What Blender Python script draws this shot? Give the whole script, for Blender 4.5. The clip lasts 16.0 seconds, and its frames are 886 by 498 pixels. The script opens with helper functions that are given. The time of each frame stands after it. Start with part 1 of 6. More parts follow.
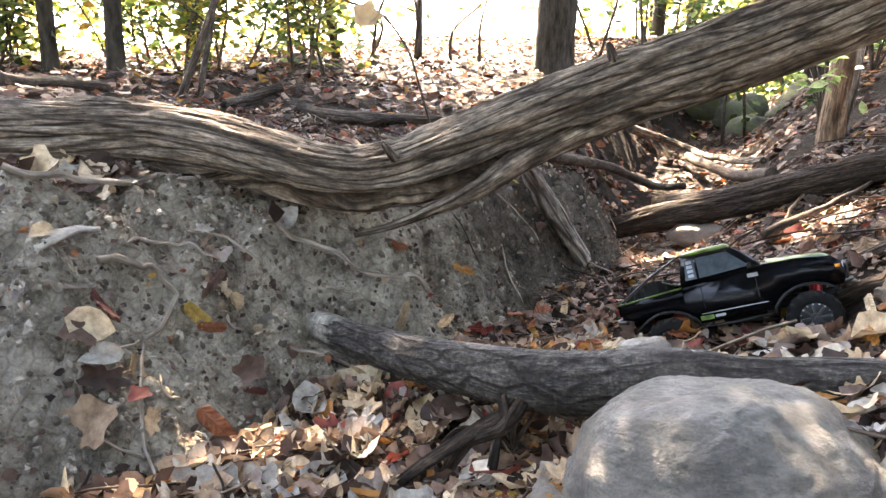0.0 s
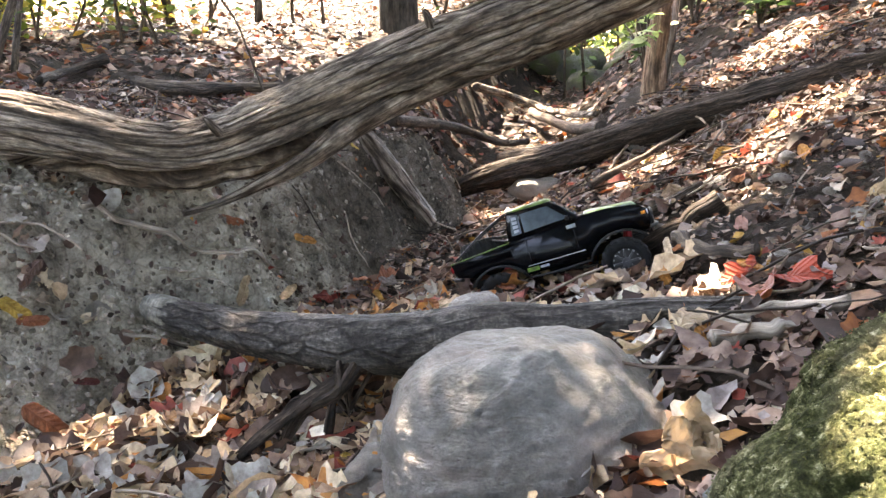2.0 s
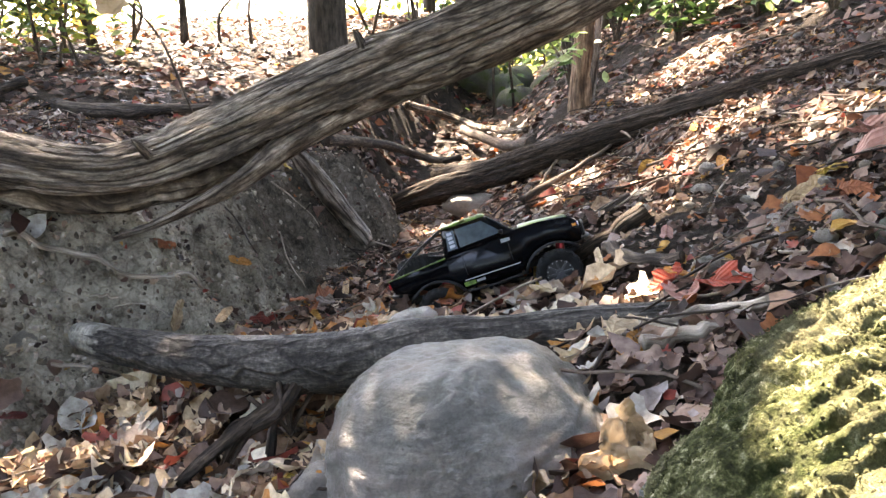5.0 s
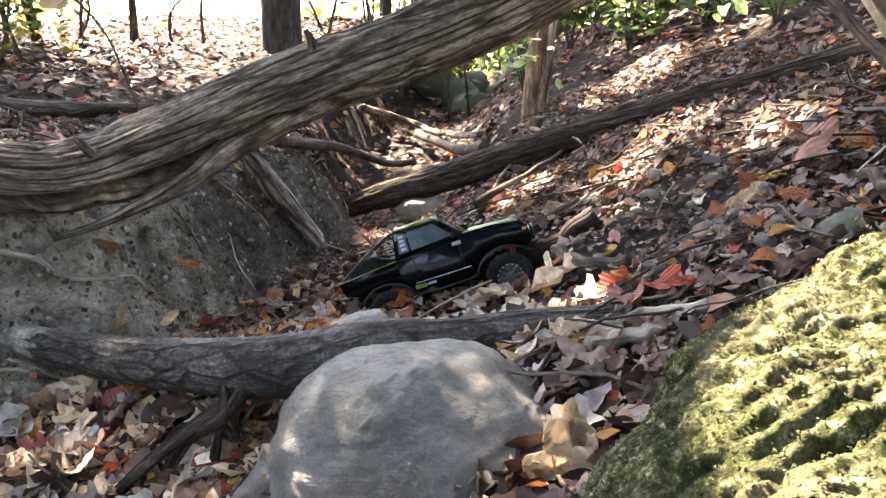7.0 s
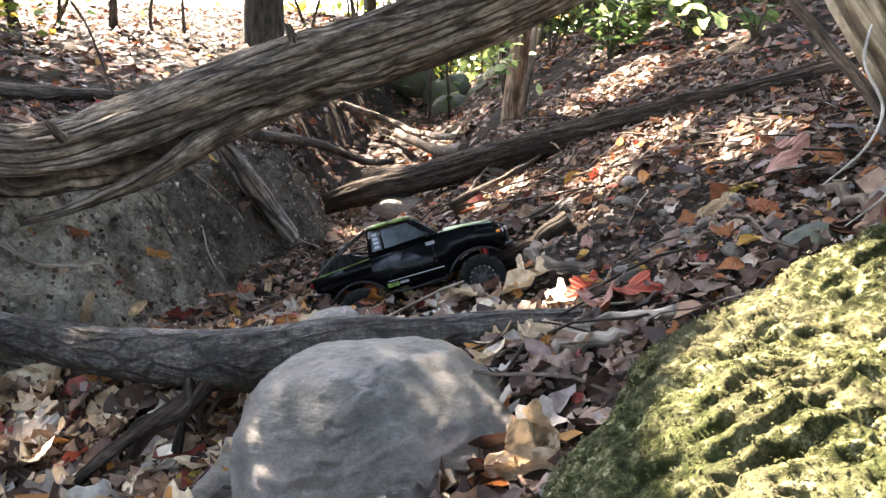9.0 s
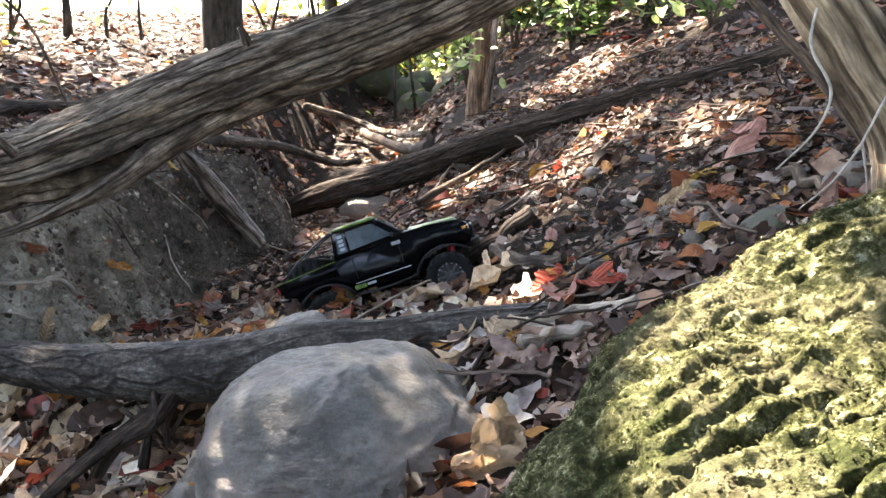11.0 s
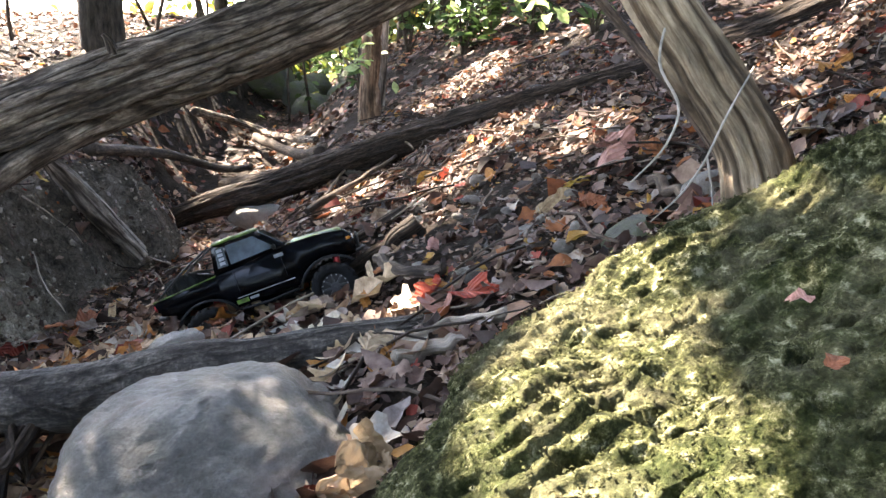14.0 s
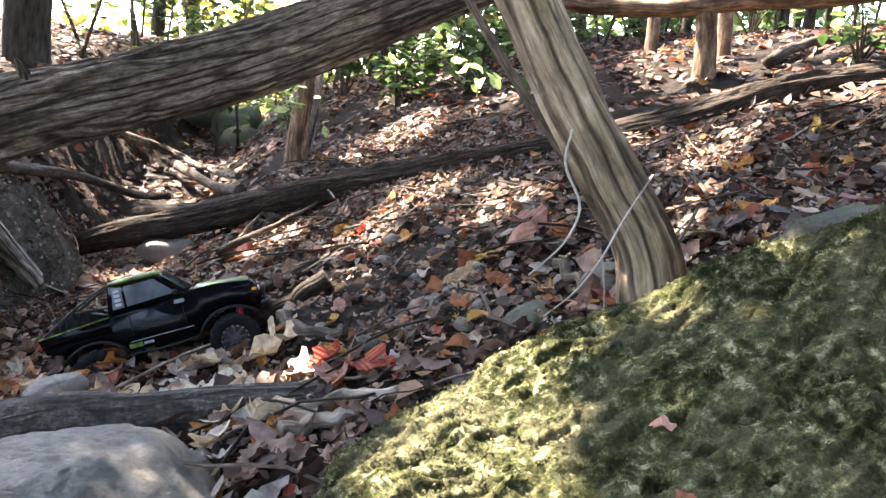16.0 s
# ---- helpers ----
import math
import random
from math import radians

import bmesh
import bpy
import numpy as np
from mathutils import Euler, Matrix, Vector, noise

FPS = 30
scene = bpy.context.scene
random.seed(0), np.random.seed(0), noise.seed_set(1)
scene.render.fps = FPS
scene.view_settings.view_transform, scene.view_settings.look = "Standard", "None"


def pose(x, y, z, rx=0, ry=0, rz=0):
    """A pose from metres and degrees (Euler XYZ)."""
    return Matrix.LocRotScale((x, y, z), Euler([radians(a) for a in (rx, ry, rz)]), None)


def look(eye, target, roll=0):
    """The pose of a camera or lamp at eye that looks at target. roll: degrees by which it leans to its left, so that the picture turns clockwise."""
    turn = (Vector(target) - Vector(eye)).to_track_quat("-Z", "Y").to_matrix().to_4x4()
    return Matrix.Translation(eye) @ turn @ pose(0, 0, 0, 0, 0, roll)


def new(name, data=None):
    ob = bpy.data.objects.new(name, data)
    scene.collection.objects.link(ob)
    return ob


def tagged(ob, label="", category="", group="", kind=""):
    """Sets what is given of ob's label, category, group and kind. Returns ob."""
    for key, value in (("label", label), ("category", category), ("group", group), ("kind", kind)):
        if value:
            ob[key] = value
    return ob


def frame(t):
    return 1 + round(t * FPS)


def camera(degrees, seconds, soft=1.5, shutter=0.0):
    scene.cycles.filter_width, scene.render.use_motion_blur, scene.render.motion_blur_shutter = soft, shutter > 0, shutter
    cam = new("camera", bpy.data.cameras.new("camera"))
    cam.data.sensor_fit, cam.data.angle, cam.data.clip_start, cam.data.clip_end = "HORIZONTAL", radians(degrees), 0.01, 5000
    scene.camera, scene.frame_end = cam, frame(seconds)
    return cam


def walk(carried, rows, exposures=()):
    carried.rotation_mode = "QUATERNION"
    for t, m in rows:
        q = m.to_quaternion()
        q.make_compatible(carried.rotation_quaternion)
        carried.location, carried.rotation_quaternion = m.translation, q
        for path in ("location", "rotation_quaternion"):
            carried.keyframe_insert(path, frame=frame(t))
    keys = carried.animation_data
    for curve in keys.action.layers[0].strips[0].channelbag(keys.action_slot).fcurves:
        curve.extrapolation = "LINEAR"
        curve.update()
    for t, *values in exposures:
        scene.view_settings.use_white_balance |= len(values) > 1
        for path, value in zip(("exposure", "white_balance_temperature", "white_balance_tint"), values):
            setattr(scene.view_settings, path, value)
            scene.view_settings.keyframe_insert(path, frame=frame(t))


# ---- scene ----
SOFT = 1.45
EXPO = [(0.0, 5.05, 8500.0, 19.0), (3.5, 4.92, 8300.0, 18.0), (8.0, 4.65, 8000.0, 17.0), (16.0, 4.4, 7400.0, 16.0)]
cam = camera(61.37, 16.0, soft=SOFT)
PATH = [
    (0, (0.0013, 0.0014, 0.8035), (-0.0076, 1.9592, 0.3951), 0.15),
    (0.5, (0.0316, -0.0094, 0.8263), (0.1666, 1.9361, 0.3829), -1.37),
    (1, (0.0677, -0.0191, 0.8304), (0.3311, 1.9036, 0.3471), -1.58),
    (1.5, (0.0852, -0.0302, 0.8283), (0.3862, 1.8847, 0.3356), 0.06),
    (2, (0.0847, -0.0401, 0.8254), (0.4159, 1.8639, 0.3108), -1.59),
    (2.5, (0.0836, -0.0517, 0.8169), (0.4689, 1.8339, 0.2728), -1.64),
    (3, (0.0685, -0.0514, 0.8199), (0.4682, 1.838, 0.2999), -2.07),
    (3.5, (0.0791, -0.0488, 0.8326), (0.5369, 1.8482, 0.3945), -2.08),
    (4, (0.0787, -0.0499, 0.8348), (0.5334, 1.8476, 0.3956), -2.23),
    (6.5, (0.0771, -0.0653, 0.8116), (0.6675, 1.7697, 0.2787), -1.37),
    (7, (0.0888, -0.06, 0.8224), (0.7061, 1.7845, 0.3568), -0.92),
    (7.5, (0.1028, -0.0727, 0.8284), (0.8324, 1.736, 0.385), 1.52),
    (8, (0.0956, -0.0654, 0.8213), (0.772, 1.7572, 0.3518), 1.60),
    (8.5, (0.0953, -0.0641, 0.8179), (0.7692, 1.7613, 0.3559), 1.66),
    (11, (0.1177, -0.0621, 0.8204), (0.8581, 1.7356, 0.3513), -0.57),
    (11.5, (0.1384, -0.0644, 0.8327), (0.9383, 1.7173, 0.4019), -0.66),
    (12, (0.1465, -0.068, 0.8391), (1.0096, 1.6898, 0.4324), -0.77),
    (12.5, (0.1451, -0.0779, 0.832), (1.0554, 1.6467, 0.3882), -2.02),
    (13, (0.1574, -0.0726, 0.8415), (1.1016, 1.6373, 0.4117), 0.25),
    (13.5, (0.1681, -0.0677, 0.8435), (1.1097, 1.6452, 0.4199), -1.19),
    (14, (0.1678, -0.0763, 0.8401), (1.1348, 1.6104, 0.3712), -0.32),
    (14.5, (0.1638, -0.0737, 0.8359), (1.1043, 1.6288, 0.3702), -2.12),
    (15, (0.1743, -0.0878, 0.8558), (1.1838, 1.5855, 0.4303), 0.94),
    (15.5, (0.1918, -0.077, 0.8797), (1.2713, 1.5681, 0.5213), 4.47),
    (16, (0.197, -0.0854, 0.8904), (1.3457, 1.5149, 0.5446), 5.97),
]
walk(cam, [(t, look(eye, target, roll)) for t, eye, target, roll in PATH], EXPO)

# ---- world and sun ----
SUN_AZ, SUN_EL = 18.0, 50.0          # degrees to the left of +y, degrees up
SUN = Vector((-math.sin(radians(SUN_AZ)) * math.cos(radians(SUN_EL)),
              math.cos(radians(SUN_AZ)) * math.cos(radians(SUN_EL)), math.sin(radians(SUN_EL))))
world = bpy.data.worlds.new("woodland_sky")
scene.world = world
world.use_nodes = True
wn = world.node_tree.nodes
sky = wn.new("ShaderNodeTexSky")
sky.sky_type, sky.sun_disc = "NISHITA", False
sky.sun_elevation, sky.sun_rotation = radians(SUN_EL), radians(-SUN_AZ)
wn["Background"].inputs["Strength"].default_value = 0.12
world.node_tree.links.new(sky.outputs[0], wn["Background"].inputs["Color"])
sun = new("sun", bpy.data.lights.new("sun", "SUN"))
sun.data.energy, sun.data.angle, sun.data.color = 3.7, radians(0.8), (1.0, 0.95, 0.86)
sun.matrix_world = look(SUN * 30, (0, 0, 0))


# ---- helpers of this place ----
def part(name, bm, material, parent=None, label="", smooth=True):
    me = bpy.data.meshes.new(name)
    bm.to_mesh(me)
    bm.free()
    return part_mesh(name, me, material, parent, label, smooth)


def part_mesh(name, me, material, parent=None, label="", smooth=True):
    for m in material if isinstance(material, (list, tuple)) else [material]:
        me.materials.append(m)
    if smooth:
        me.shade_smooth()
    ob = new(name, me)
    ob.parent = parent
    return tagged(ob, label)


def thing(name, label, category, m=None, group="", kind=""):
    ob = new(name)
    ob.empty_display_size = 0.05
    if m is not None:
        ob.matrix_world = m
    return tagged(ob, label, category, group, kind)


def value_noise(x, y, z=0.0, seed=0):
    """Smooth noise from -1 to 1 for arrays."""
    x, y, z = np.broadcast_arrays(np.asarray(x, float), np.asarray(y, float), np.asarray(z, float))
    i, j, k = np.floor(x), np.floor(y), np.floor(z)
    u, v, w = x - i, y - j, z - k
    u, v, w = (a * a * (3 - 2 * a) for a in (u, v, w))

    def corner(a, b, c):
        n = np.sin((i + a) * 127.1 + (j + b) * 311.7 + (k + c) * 74.7 + seed * 19.19) * 43758.5453
        return n - np.floor(n)

    def lane(b, c):
        return corner(0, b, c) * (1 - u) + corner(1, b, c) * u

    low = lane(0, 0) * (1 - v) + lane(1, 0) * v
    high = lane(0, 1) * (1 - v) + lane(1, 1) * v
    return (low * (1 - w) + high * w) * 2 - 1


def fractal(x, y, z=0.0, octaves=4, seed=0):
    x, y, z = np.asarray(x, float), np.asarray(y, float), np.asarray(z, float)
    return sum(value_noise(x * 2**n, y * 2**n, z * 2**n, seed + n) * 0.5**n for n in range(octaves))


def soft_ramp(a, width):
    """0 below, a above, rounded over that width."""
    a = np.asarray(a, float)
    return 0.5 * (a + np.sqrt(a * a + width * width))


def smooth_step(a, lo, hi):
    t = np.clip((np.asarray(a, float) - lo) / (hi - lo), 0, 1)
    return t * t * (3 - 2 * t)


def spline(points, n):
    """Catmull-Rom through points (rows of any length), n samples."""
    p = np.array(points, float)
    p = np.vstack([2 * p[0] - p[1], p, 2 * p[-1] - p[-2]])
    t = np.linspace(0, len(p) - 3 - 1e-9, n)
    i = t.astype(int)
    f = (t - i)[:, None]
    a, b, c, d = p[i], p[i + 1], p[i + 2], p[i + 3]
    return 0.5 * (2 * b + (c - a) * f + (2 * a - 5 * b + 4 * c - d) * f**2 + (3 * b - a - 3 * c + d) * f**3)


def tube_mesh(name, points, n_long=40, n_round=12, rough=None, cap=True):
    """A limb through rows of x, y, z, radius. rough(angle, along, place) gives the relief, in metres."""
    rows = spline(points, n_long)
    c, r = rows[:, :3], np.maximum(rows[:, 3], 0.0004)
    tangent = np.gradient(c, axis=0)
    tangent /= np.linalg.norm(tangent, axis=1)[:, None]
    side = np.cross(tangent[0], (0, 0, 1.0) if abs(tangent[0][2]) < 0.9 else (0, 1.0, 0))
    frames = []
    for t in tangent:
        side = side - t * (side @ t)
        side /= np.linalg.norm(side)
        frames.append((side, np.cross(side, t)))
    frames = np.array(frames)
    along = np.r_[0, np.cumsum(np.linalg.norm(np.diff(c, axis=0), axis=1))]
    ang = np.pi + np.arange(n_round) / n_round * 2 * np.pi
    A, L = np.meshgrid(ang, along)
    R = np.repeat(r[:, None], n_round, 1)
    ring = np.cos(A)[..., None] * frames[:, None, 0] + np.sin(A)[..., None] * frames[:, None, 1]
    if rough is not None:
        R = R + rough(A, L, c[:, None] + R[..., None] * ring)
    v = (c[:, None] + R[..., None] * ring).reshape(-1, 3)
    faces, uvs = [], []
    girth = 2 * np.pi * float(r.mean())
    for a in range(n_long - 1):
        for b in range(n_round):
            d = (b + 1) % n_round
            faces.append((a * n_round + b, (a + 1) * n_round + b, (a + 1) * n_round + d, a * n_round + d))
            u0, u1 = b / n_round * girth, (b + 1) / n_round * girth
            uvs += [(u0, along[a]), (u0, along[a + 1]), (u1, along[a + 1]), (u1, along[a])]
    v = v.tolist()
    if cap:
        for base, centre, flip in ((0, c[0], True), ((n_long - 1) * n_round, c[-1], False)):
            v.append(tuple(centre))
            for b in range(n_round):
                d = (b + 1) % n_round
                f = (base + b, base + d, len(v) - 1)
                faces.append(f if flip else f[::-1])
                uvs += [(0.01, 0.01), (0.02, 0.01), (0.015, 0.02)]
    me = bpy.data.meshes.new(name)
    me.from_pydata([tuple(q) for q in v], [], faces)
    layer = me.uv_layers.new(name="UVMap")
    layer.data.foreach_set("uv", np.array(uvs, np.float32).ravel())
    me.update()
    return me


# ---- materials ----
def material(name, rough=0.85, spec=0.3, metal=0.0):
    m = bpy.data.materials.new(name)
    m.use_nodes = True
    b = m.node_tree.nodes["Principled BSDF"]
    b.inputs["Roughness"].default_value = rough
    b.inputs["Specular IOR Level"].default_value = spec
    b.inputs["Metallic"].default_value = metal
    return m, m.node_tree.nodes, m.node_tree.links, b


def node(nodes, kind, **inputs):
    n = nodes.new(kind)
    for key, value in inputs.items():
        n.inputs[key.replace("_", " ")].default_value = value
    return n


def ramp(nodes, links, source, stops, constant=False):
    n = nodes.new("ShaderNodeValToRGB")
    if constant:
        n.color_ramp.interpolation = "CONSTANT"
    e = n.color_ramp.elements
    while len(e) < len(stops):
        e.new(0.5)
    for el, (at, colour) in zip(e, stops):
        el.position, el.color = at, (*colour, 1)
    links.new(source, n.inputs[0])
    return n.outputs[0]


def blend(nodes, links, a, b, factor, mode="MIX"):
    n = nodes.new("ShaderNodeMix")
    n.data_type, n.blend_type = "RGBA", mode
    for socket, value in ((n.inputs[6], a), (n.inputs[7], b), (n.inputs[0], factor)):
        if hasattr(value, "is_linked"):
            links.new(value, socket)
        elif isinstance(value, (int, float)):
            socket.default_value = value
        else:
            socket.default_value = (*value, 1)
    return n.outputs[2]


def bump(nodes, links, bsdf, height, strength, distance):
    n = node(nodes, "ShaderNodeBump", Strength=strength, Distance=distance)
    links.new(height, n.inputs["Height"])
    links.new(n.outputs[0], bsdf.inputs["Normal"])
    return n


def coords(nodes, links, scale=(1, 1, 1), kind="Object"):
    tc = nodes.new("ShaderNodeTexCoord")
    mp = nodes.new("ShaderNodeMapping")
    mp.inputs["Scale"].default_value = scale
    links.new(tc.outputs[kind], mp.inputs[0])
    return mp.outputs[0]


def noise_tex(nodes, links, vec, scale, detail=6, rough=0.6):
    n = node(nodes, "ShaderNodeTexNoise", Scale=scale, Detail=detail, Roughness=rough)
    links.new(vec, n.inputs["Vector"])
    return n.outputs[0]


def warped_uv(nodes, links, amount, scale):
    """The limb's own coordinates, wavy across the grain."""
    tc = nodes.new("ShaderNodeTexCoord")
    wave = node(nodes, "ShaderNodeTexNoise", Scale=scale, Detail=3)
    links.new(tc.outputs["Object"], wave.inputs["Vector"])
    move = nodes.new("ShaderNodeVectorMath")
    move.operation = "MULTIPLY_ADD"
    links.new(wave.outputs["Color"], move.inputs[0])
    move.inputs[1].default_value = (amount, amount * 0.5, 0)
    links.new(tc.outputs["UV"], move.inputs[2])
    return move.outputs[0]


def stretched(nodes, links, vec, scale):
    mp = nodes.new("ShaderNodeMapping")
    mp.inputs["Scale"].default_value = scale
    links.new(vec, mp.inputs[0])
    return mp.outputs[0]


def cells(nodes, links, vec, mode="DISTANCE_TO_EDGE"):
    n = nodes.new("ShaderNodeTexVoronoi")
    n.feature = mode
    n.inputs["Scale"].default_value = 1.0
    links.new(vec, n.inputs["Vector"])
    return n.outputs["Distance"]


def total(nodes, links, terms):
    """The weighted sum of some values."""
    out = None
    for value, weight in terms:
        n = nodes.new("ShaderNodeMath")
        n.operation = "MULTIPLY_ADD"
        links.new(value, n.inputs[0])
        n.inputs[1].default_value = weight
        if out is None:
            n.inputs[2].default_value = 0.0
        else:
            links.new(out, n.inputs[2])
        out = n.outputs[0]
    return out


def wood_material(name, dark, mid, light, grain=(60, 4, 1), rough=0.85, depth=0.006, crack=0.5, mottle=0.6):
    """Weathered wood: fibres, long splits between raised plates, flakes, and paler and darker patches."""
    m, n, k, b = material(name, rough, 0.25)
    uv = warped_uv(n, k, 1.6 / grain[0], 9.0)
    fibre = noise_tex(n, k, stretched(n, k, uv, (grain[0] * 1.5, grain[1], 1)), 1.0, 8, 0.72)
    wide = noise_tex(n, k, stretched(n, k, uv, (grain[0] * 0.22, grain[1] * 0.4, 1)), 1.0, 7, 0.65)
    plate = cells(n, k, stretched(n, k, uv, (grain[0] * 0.26, grain[1] * 0.22, 1)))
    flake = noise_tex(n, k, stretched(n, k, uv, (grain[0] * 0.7, grain[1] * 2.6, 1)), 1.0, 6, 0.7)
    patch = noise_tex(n, k, coords(n, k), 7.0, 6, 0.65)
    c = ramp(n, k, fibre, [(0.34, dark), (0.5, mid), (0.66, light)])
    c = blend(n, k, c, ramp(n, k, wide, [(0.34, (0.5, 0.48, 0.46)), (0.52, (1.0, 1.0, 1.0)), (0.66, (1.35, 1.32, 1.28))]), 1.0, "MULTIPLY")
    c = blend(n, k, c, ramp(n, k, patch, [(0.36, (0.55, 0.53, 0.52)), (0.62, (1.2, 1.15, 1.1))]), 1.0, "MULTIPLY")
    c = blend(n, k, c, ramp(n, k, flake, [(0.40, (0.42, 0.39, 0.37)), (0.52, (0.95, 0.94, 0.92)), (0.63, (1.4, 1.37, 1.32))]), mottle, "MULTIPLY")
    line = ramp(n, k, plate, [(0.0, (0.10, 0.085, 0.075)), (0.045, (0.30, 0.27, 0.25)), (0.12, (1, 1, 1))])
    k.new(blend(n, k, c, line, crack, "MULTIPLY"), b.inputs["Base Color"])
    bump(n, k, b, total(n, k, ((fibre, 0.9), (wide, 1.0), (flake, 0.5), (line, 0.9 * crack))), 1.0, depth)
    return m


def bark_material(name, dark, light, scale=30.0):
    m, n, k, b = material(name, 0.9, 0.2)
    v = coords(n, k, (1, 1, 0.25))
    t = noise_tex(n, k, v, scale, 7, 0.65)
    p = noise_tex(n, k, coords(n, k), 5.0, 4)
    c = ramp(n, k, t, [(0.35, dark), (0.68, light)])
    k.new(blend(n, k, c, ramp(n, k, p, [(0.35, (0.6, 0.6, 0.55)), (0.65, (1.1, 1.1, 1.1))]), 1.0, "MULTIPLY"), b.inputs["Base Color"])
    bump(n, k, b, t, 0.9, 0.01)
    return m


def stone_material(name, dark, light, moss=0.0, gloss=0.6):
    """Fine-grained stone: soft cloudy tone, thin slanting layers, crystal specks and small chips."""
    m, n, k, b = material(name, gloss, 0.7)
    o = coords(n, k)
    turned = node(n, "ShaderNodeMapping", Rotation=(0.35, -0.45, 0.5), Scale=(1.0, 1.6, 5.5))
    k.new(o, turned.inputs["Vector"])
    big, mid = noise_tex(n, k, o, 5, 5, 0.6), noise_tex(n, k, o, 55, 8, 0.75)
    layer, grain = noise_tex(n, k, turned.outputs[0], 24, 8, 0.78), noise_tex(n, k, o, 260, 4, 0.7)
    c = ramp(n, k, big, [(0.32, dark), (0.62, light)])
    c = blend(n, k, c, ramp(n, k, layer, [(0.34, (0.72, 0.72, 0.72)), (0.5, (1, 1, 1)), (0.70, (1.2, 1.19, 1.17))]), 0.55, "MULTIPLY")
    c = blend(n, k, c, ramp(n, k, mid, [(0.38, (0.52, 0.53, 0.52)), (0.5, (0.95, 0.95, 0.95)), (0.62, (1.35, 1.33, 1.31))]), 0.5, "MULTIPLY")
    c = blend(n, k, c, ramp(n, k, grain, [(0.38, (0.5, 0.5, 0.5)), (0.5, (0.98, 0.98, 0.98)), (0.63, (1.4, 1.4, 1.38))]), 0.35, "MULTIPLY")
    stain = noise_tex(n, k, o, 9, 4, 0.55)
    c = blend(n, k, c, (light[0] * 1.08, light[1] * 0.9, light[2] * 0.86), ramp(n, k, stain, [(0.52, (0, 0, 0)), (0.66, (0.55, 0.55, 0.55))]))
    if moss:
        c = blend(n, k, c, (0.07, 0.10, 0.025), ramp(n, k, noise_tex(n, k, o, 9, 5), [(0.55 - moss * 0.3, (0, 0, 0)), (0.65, (1, 1, 1))]))
    k.new(c, b.inputs["Base Color"])
    chip = ramp(n, k, layer, [(0.36, (0, 0, 0)), (0.42, (1, 1, 1))])
    bump(n, k, b, total(n, k, ((mid, 1.2), (layer, 0.8), (grain, 0.2), (chip, 0.3))), 1.0, 0.022)
    return m


LITTER = [(0.0, (0.026, 0.016, 0.013)), (0.16, (0.055, 0.032, 0.025)), (0.32, (0.095, 0.056, 0.043)), (0.47, (0.145, 0.095, 0.073)),
          (0.60, (0.215, 0.155, 0.125)), (0.70, (0.25, 0.215, 0.20)), (0.79, (0.33, 0.235, 0.165)), (0.865, (0.30, 0.115, 0.045)),
          (0.915, (0.22, 0.042, 0.028)), (0.94, (0.40, 0.23, 0.055)), (0.955, (0.42, 0.35, 0.28))]


def leaf_veins(nodes, links):
    """0 on the midrib and the slanting side veins of a leaf that lies along its own x."""
    def calc(kind, a, b=None):
        n = nodes.new("ShaderNodeMath")
        n.operation = kind
        for socket, value in zip(n.inputs, (a, b)):
            if hasattr(value, "is_linked"):
                links.new(value, socket)
            elif value is not None:
                socket.default_value = value
        return n.outputs[0]

    split = nodes.new("ShaderNodeSeparateXYZ")
    links.new(coords(nodes, links), split.inputs[0])
    out = calc("ABSOLUTE", split.outputs["Y"])
    slant = calc("SUBTRACT", split.outputs["X"], calc("MULTIPLY", out, 0.8))
    side = calc("ABSOLUTE", calc("SINE", calc("MULTIPLY", slant, 26.0)))
    return calc("MINIMUM", calc("MULTIPLY", out, 22.0), calc("MULTIPLY", side, 1.6))


def leaf_material(name, palette, single, thin=0.25, gloss=0.6):
    """A dry leaf: colour by leaf, blotches, veins of relief, and a little light that shines through."""
    m, n, k, b = material(name, gloss, 0.28)
    if single:
        source = n.new("ShaderNodeObjectInfo").outputs["Random"]
    else:
        source = n.new("ShaderNodeNewGeometry").outputs["Random Per Island"]
    c = ramp(n, k, source, palette, True)
    spots = noise_tex(n, k, coords(n, k), 4 if single else 45, 6, 0.65)
    c = blend(n, k, c, ramp(n, k, spots, [(0.34, (0.5, 0.43, 0.40)), (0.62, (1.15, 1.12, 1.08))]), 0.9, "MULTIPLY")
    relief = noise_tex(n, k, coords(n, k), 14 if single else 160, 4)
    if single:
        vein = leaf_veins(n, k)
        c = blend(n, k, c, ramp(n, k, vein, [(0.0, (0.62, 0.58, 0.55)), (0.35, (1, 1, 1))]), 0.75, "MULTIPLY")
        relief = total(n, k, ((relief, 1.0), (vein, -0.6)))
    k.new(c, b.inputs["Base Color"])
    bump(n, k, b, relief, 0.45, 0.08 if single else 0.002)
    t = n.new("ShaderNodeBsdfTranslucent")
    k.new(c, t.inputs["Color"])
    mix = node(n, "ShaderNodeMixShader", Fac=thin)
    k.new(b.outputs[0], mix.inputs[1])
    k.new(t.outputs[0], mix.inputs[2])
    k.new(mix.outputs[0], n["Material Output"].inputs["Surface"])
    return m


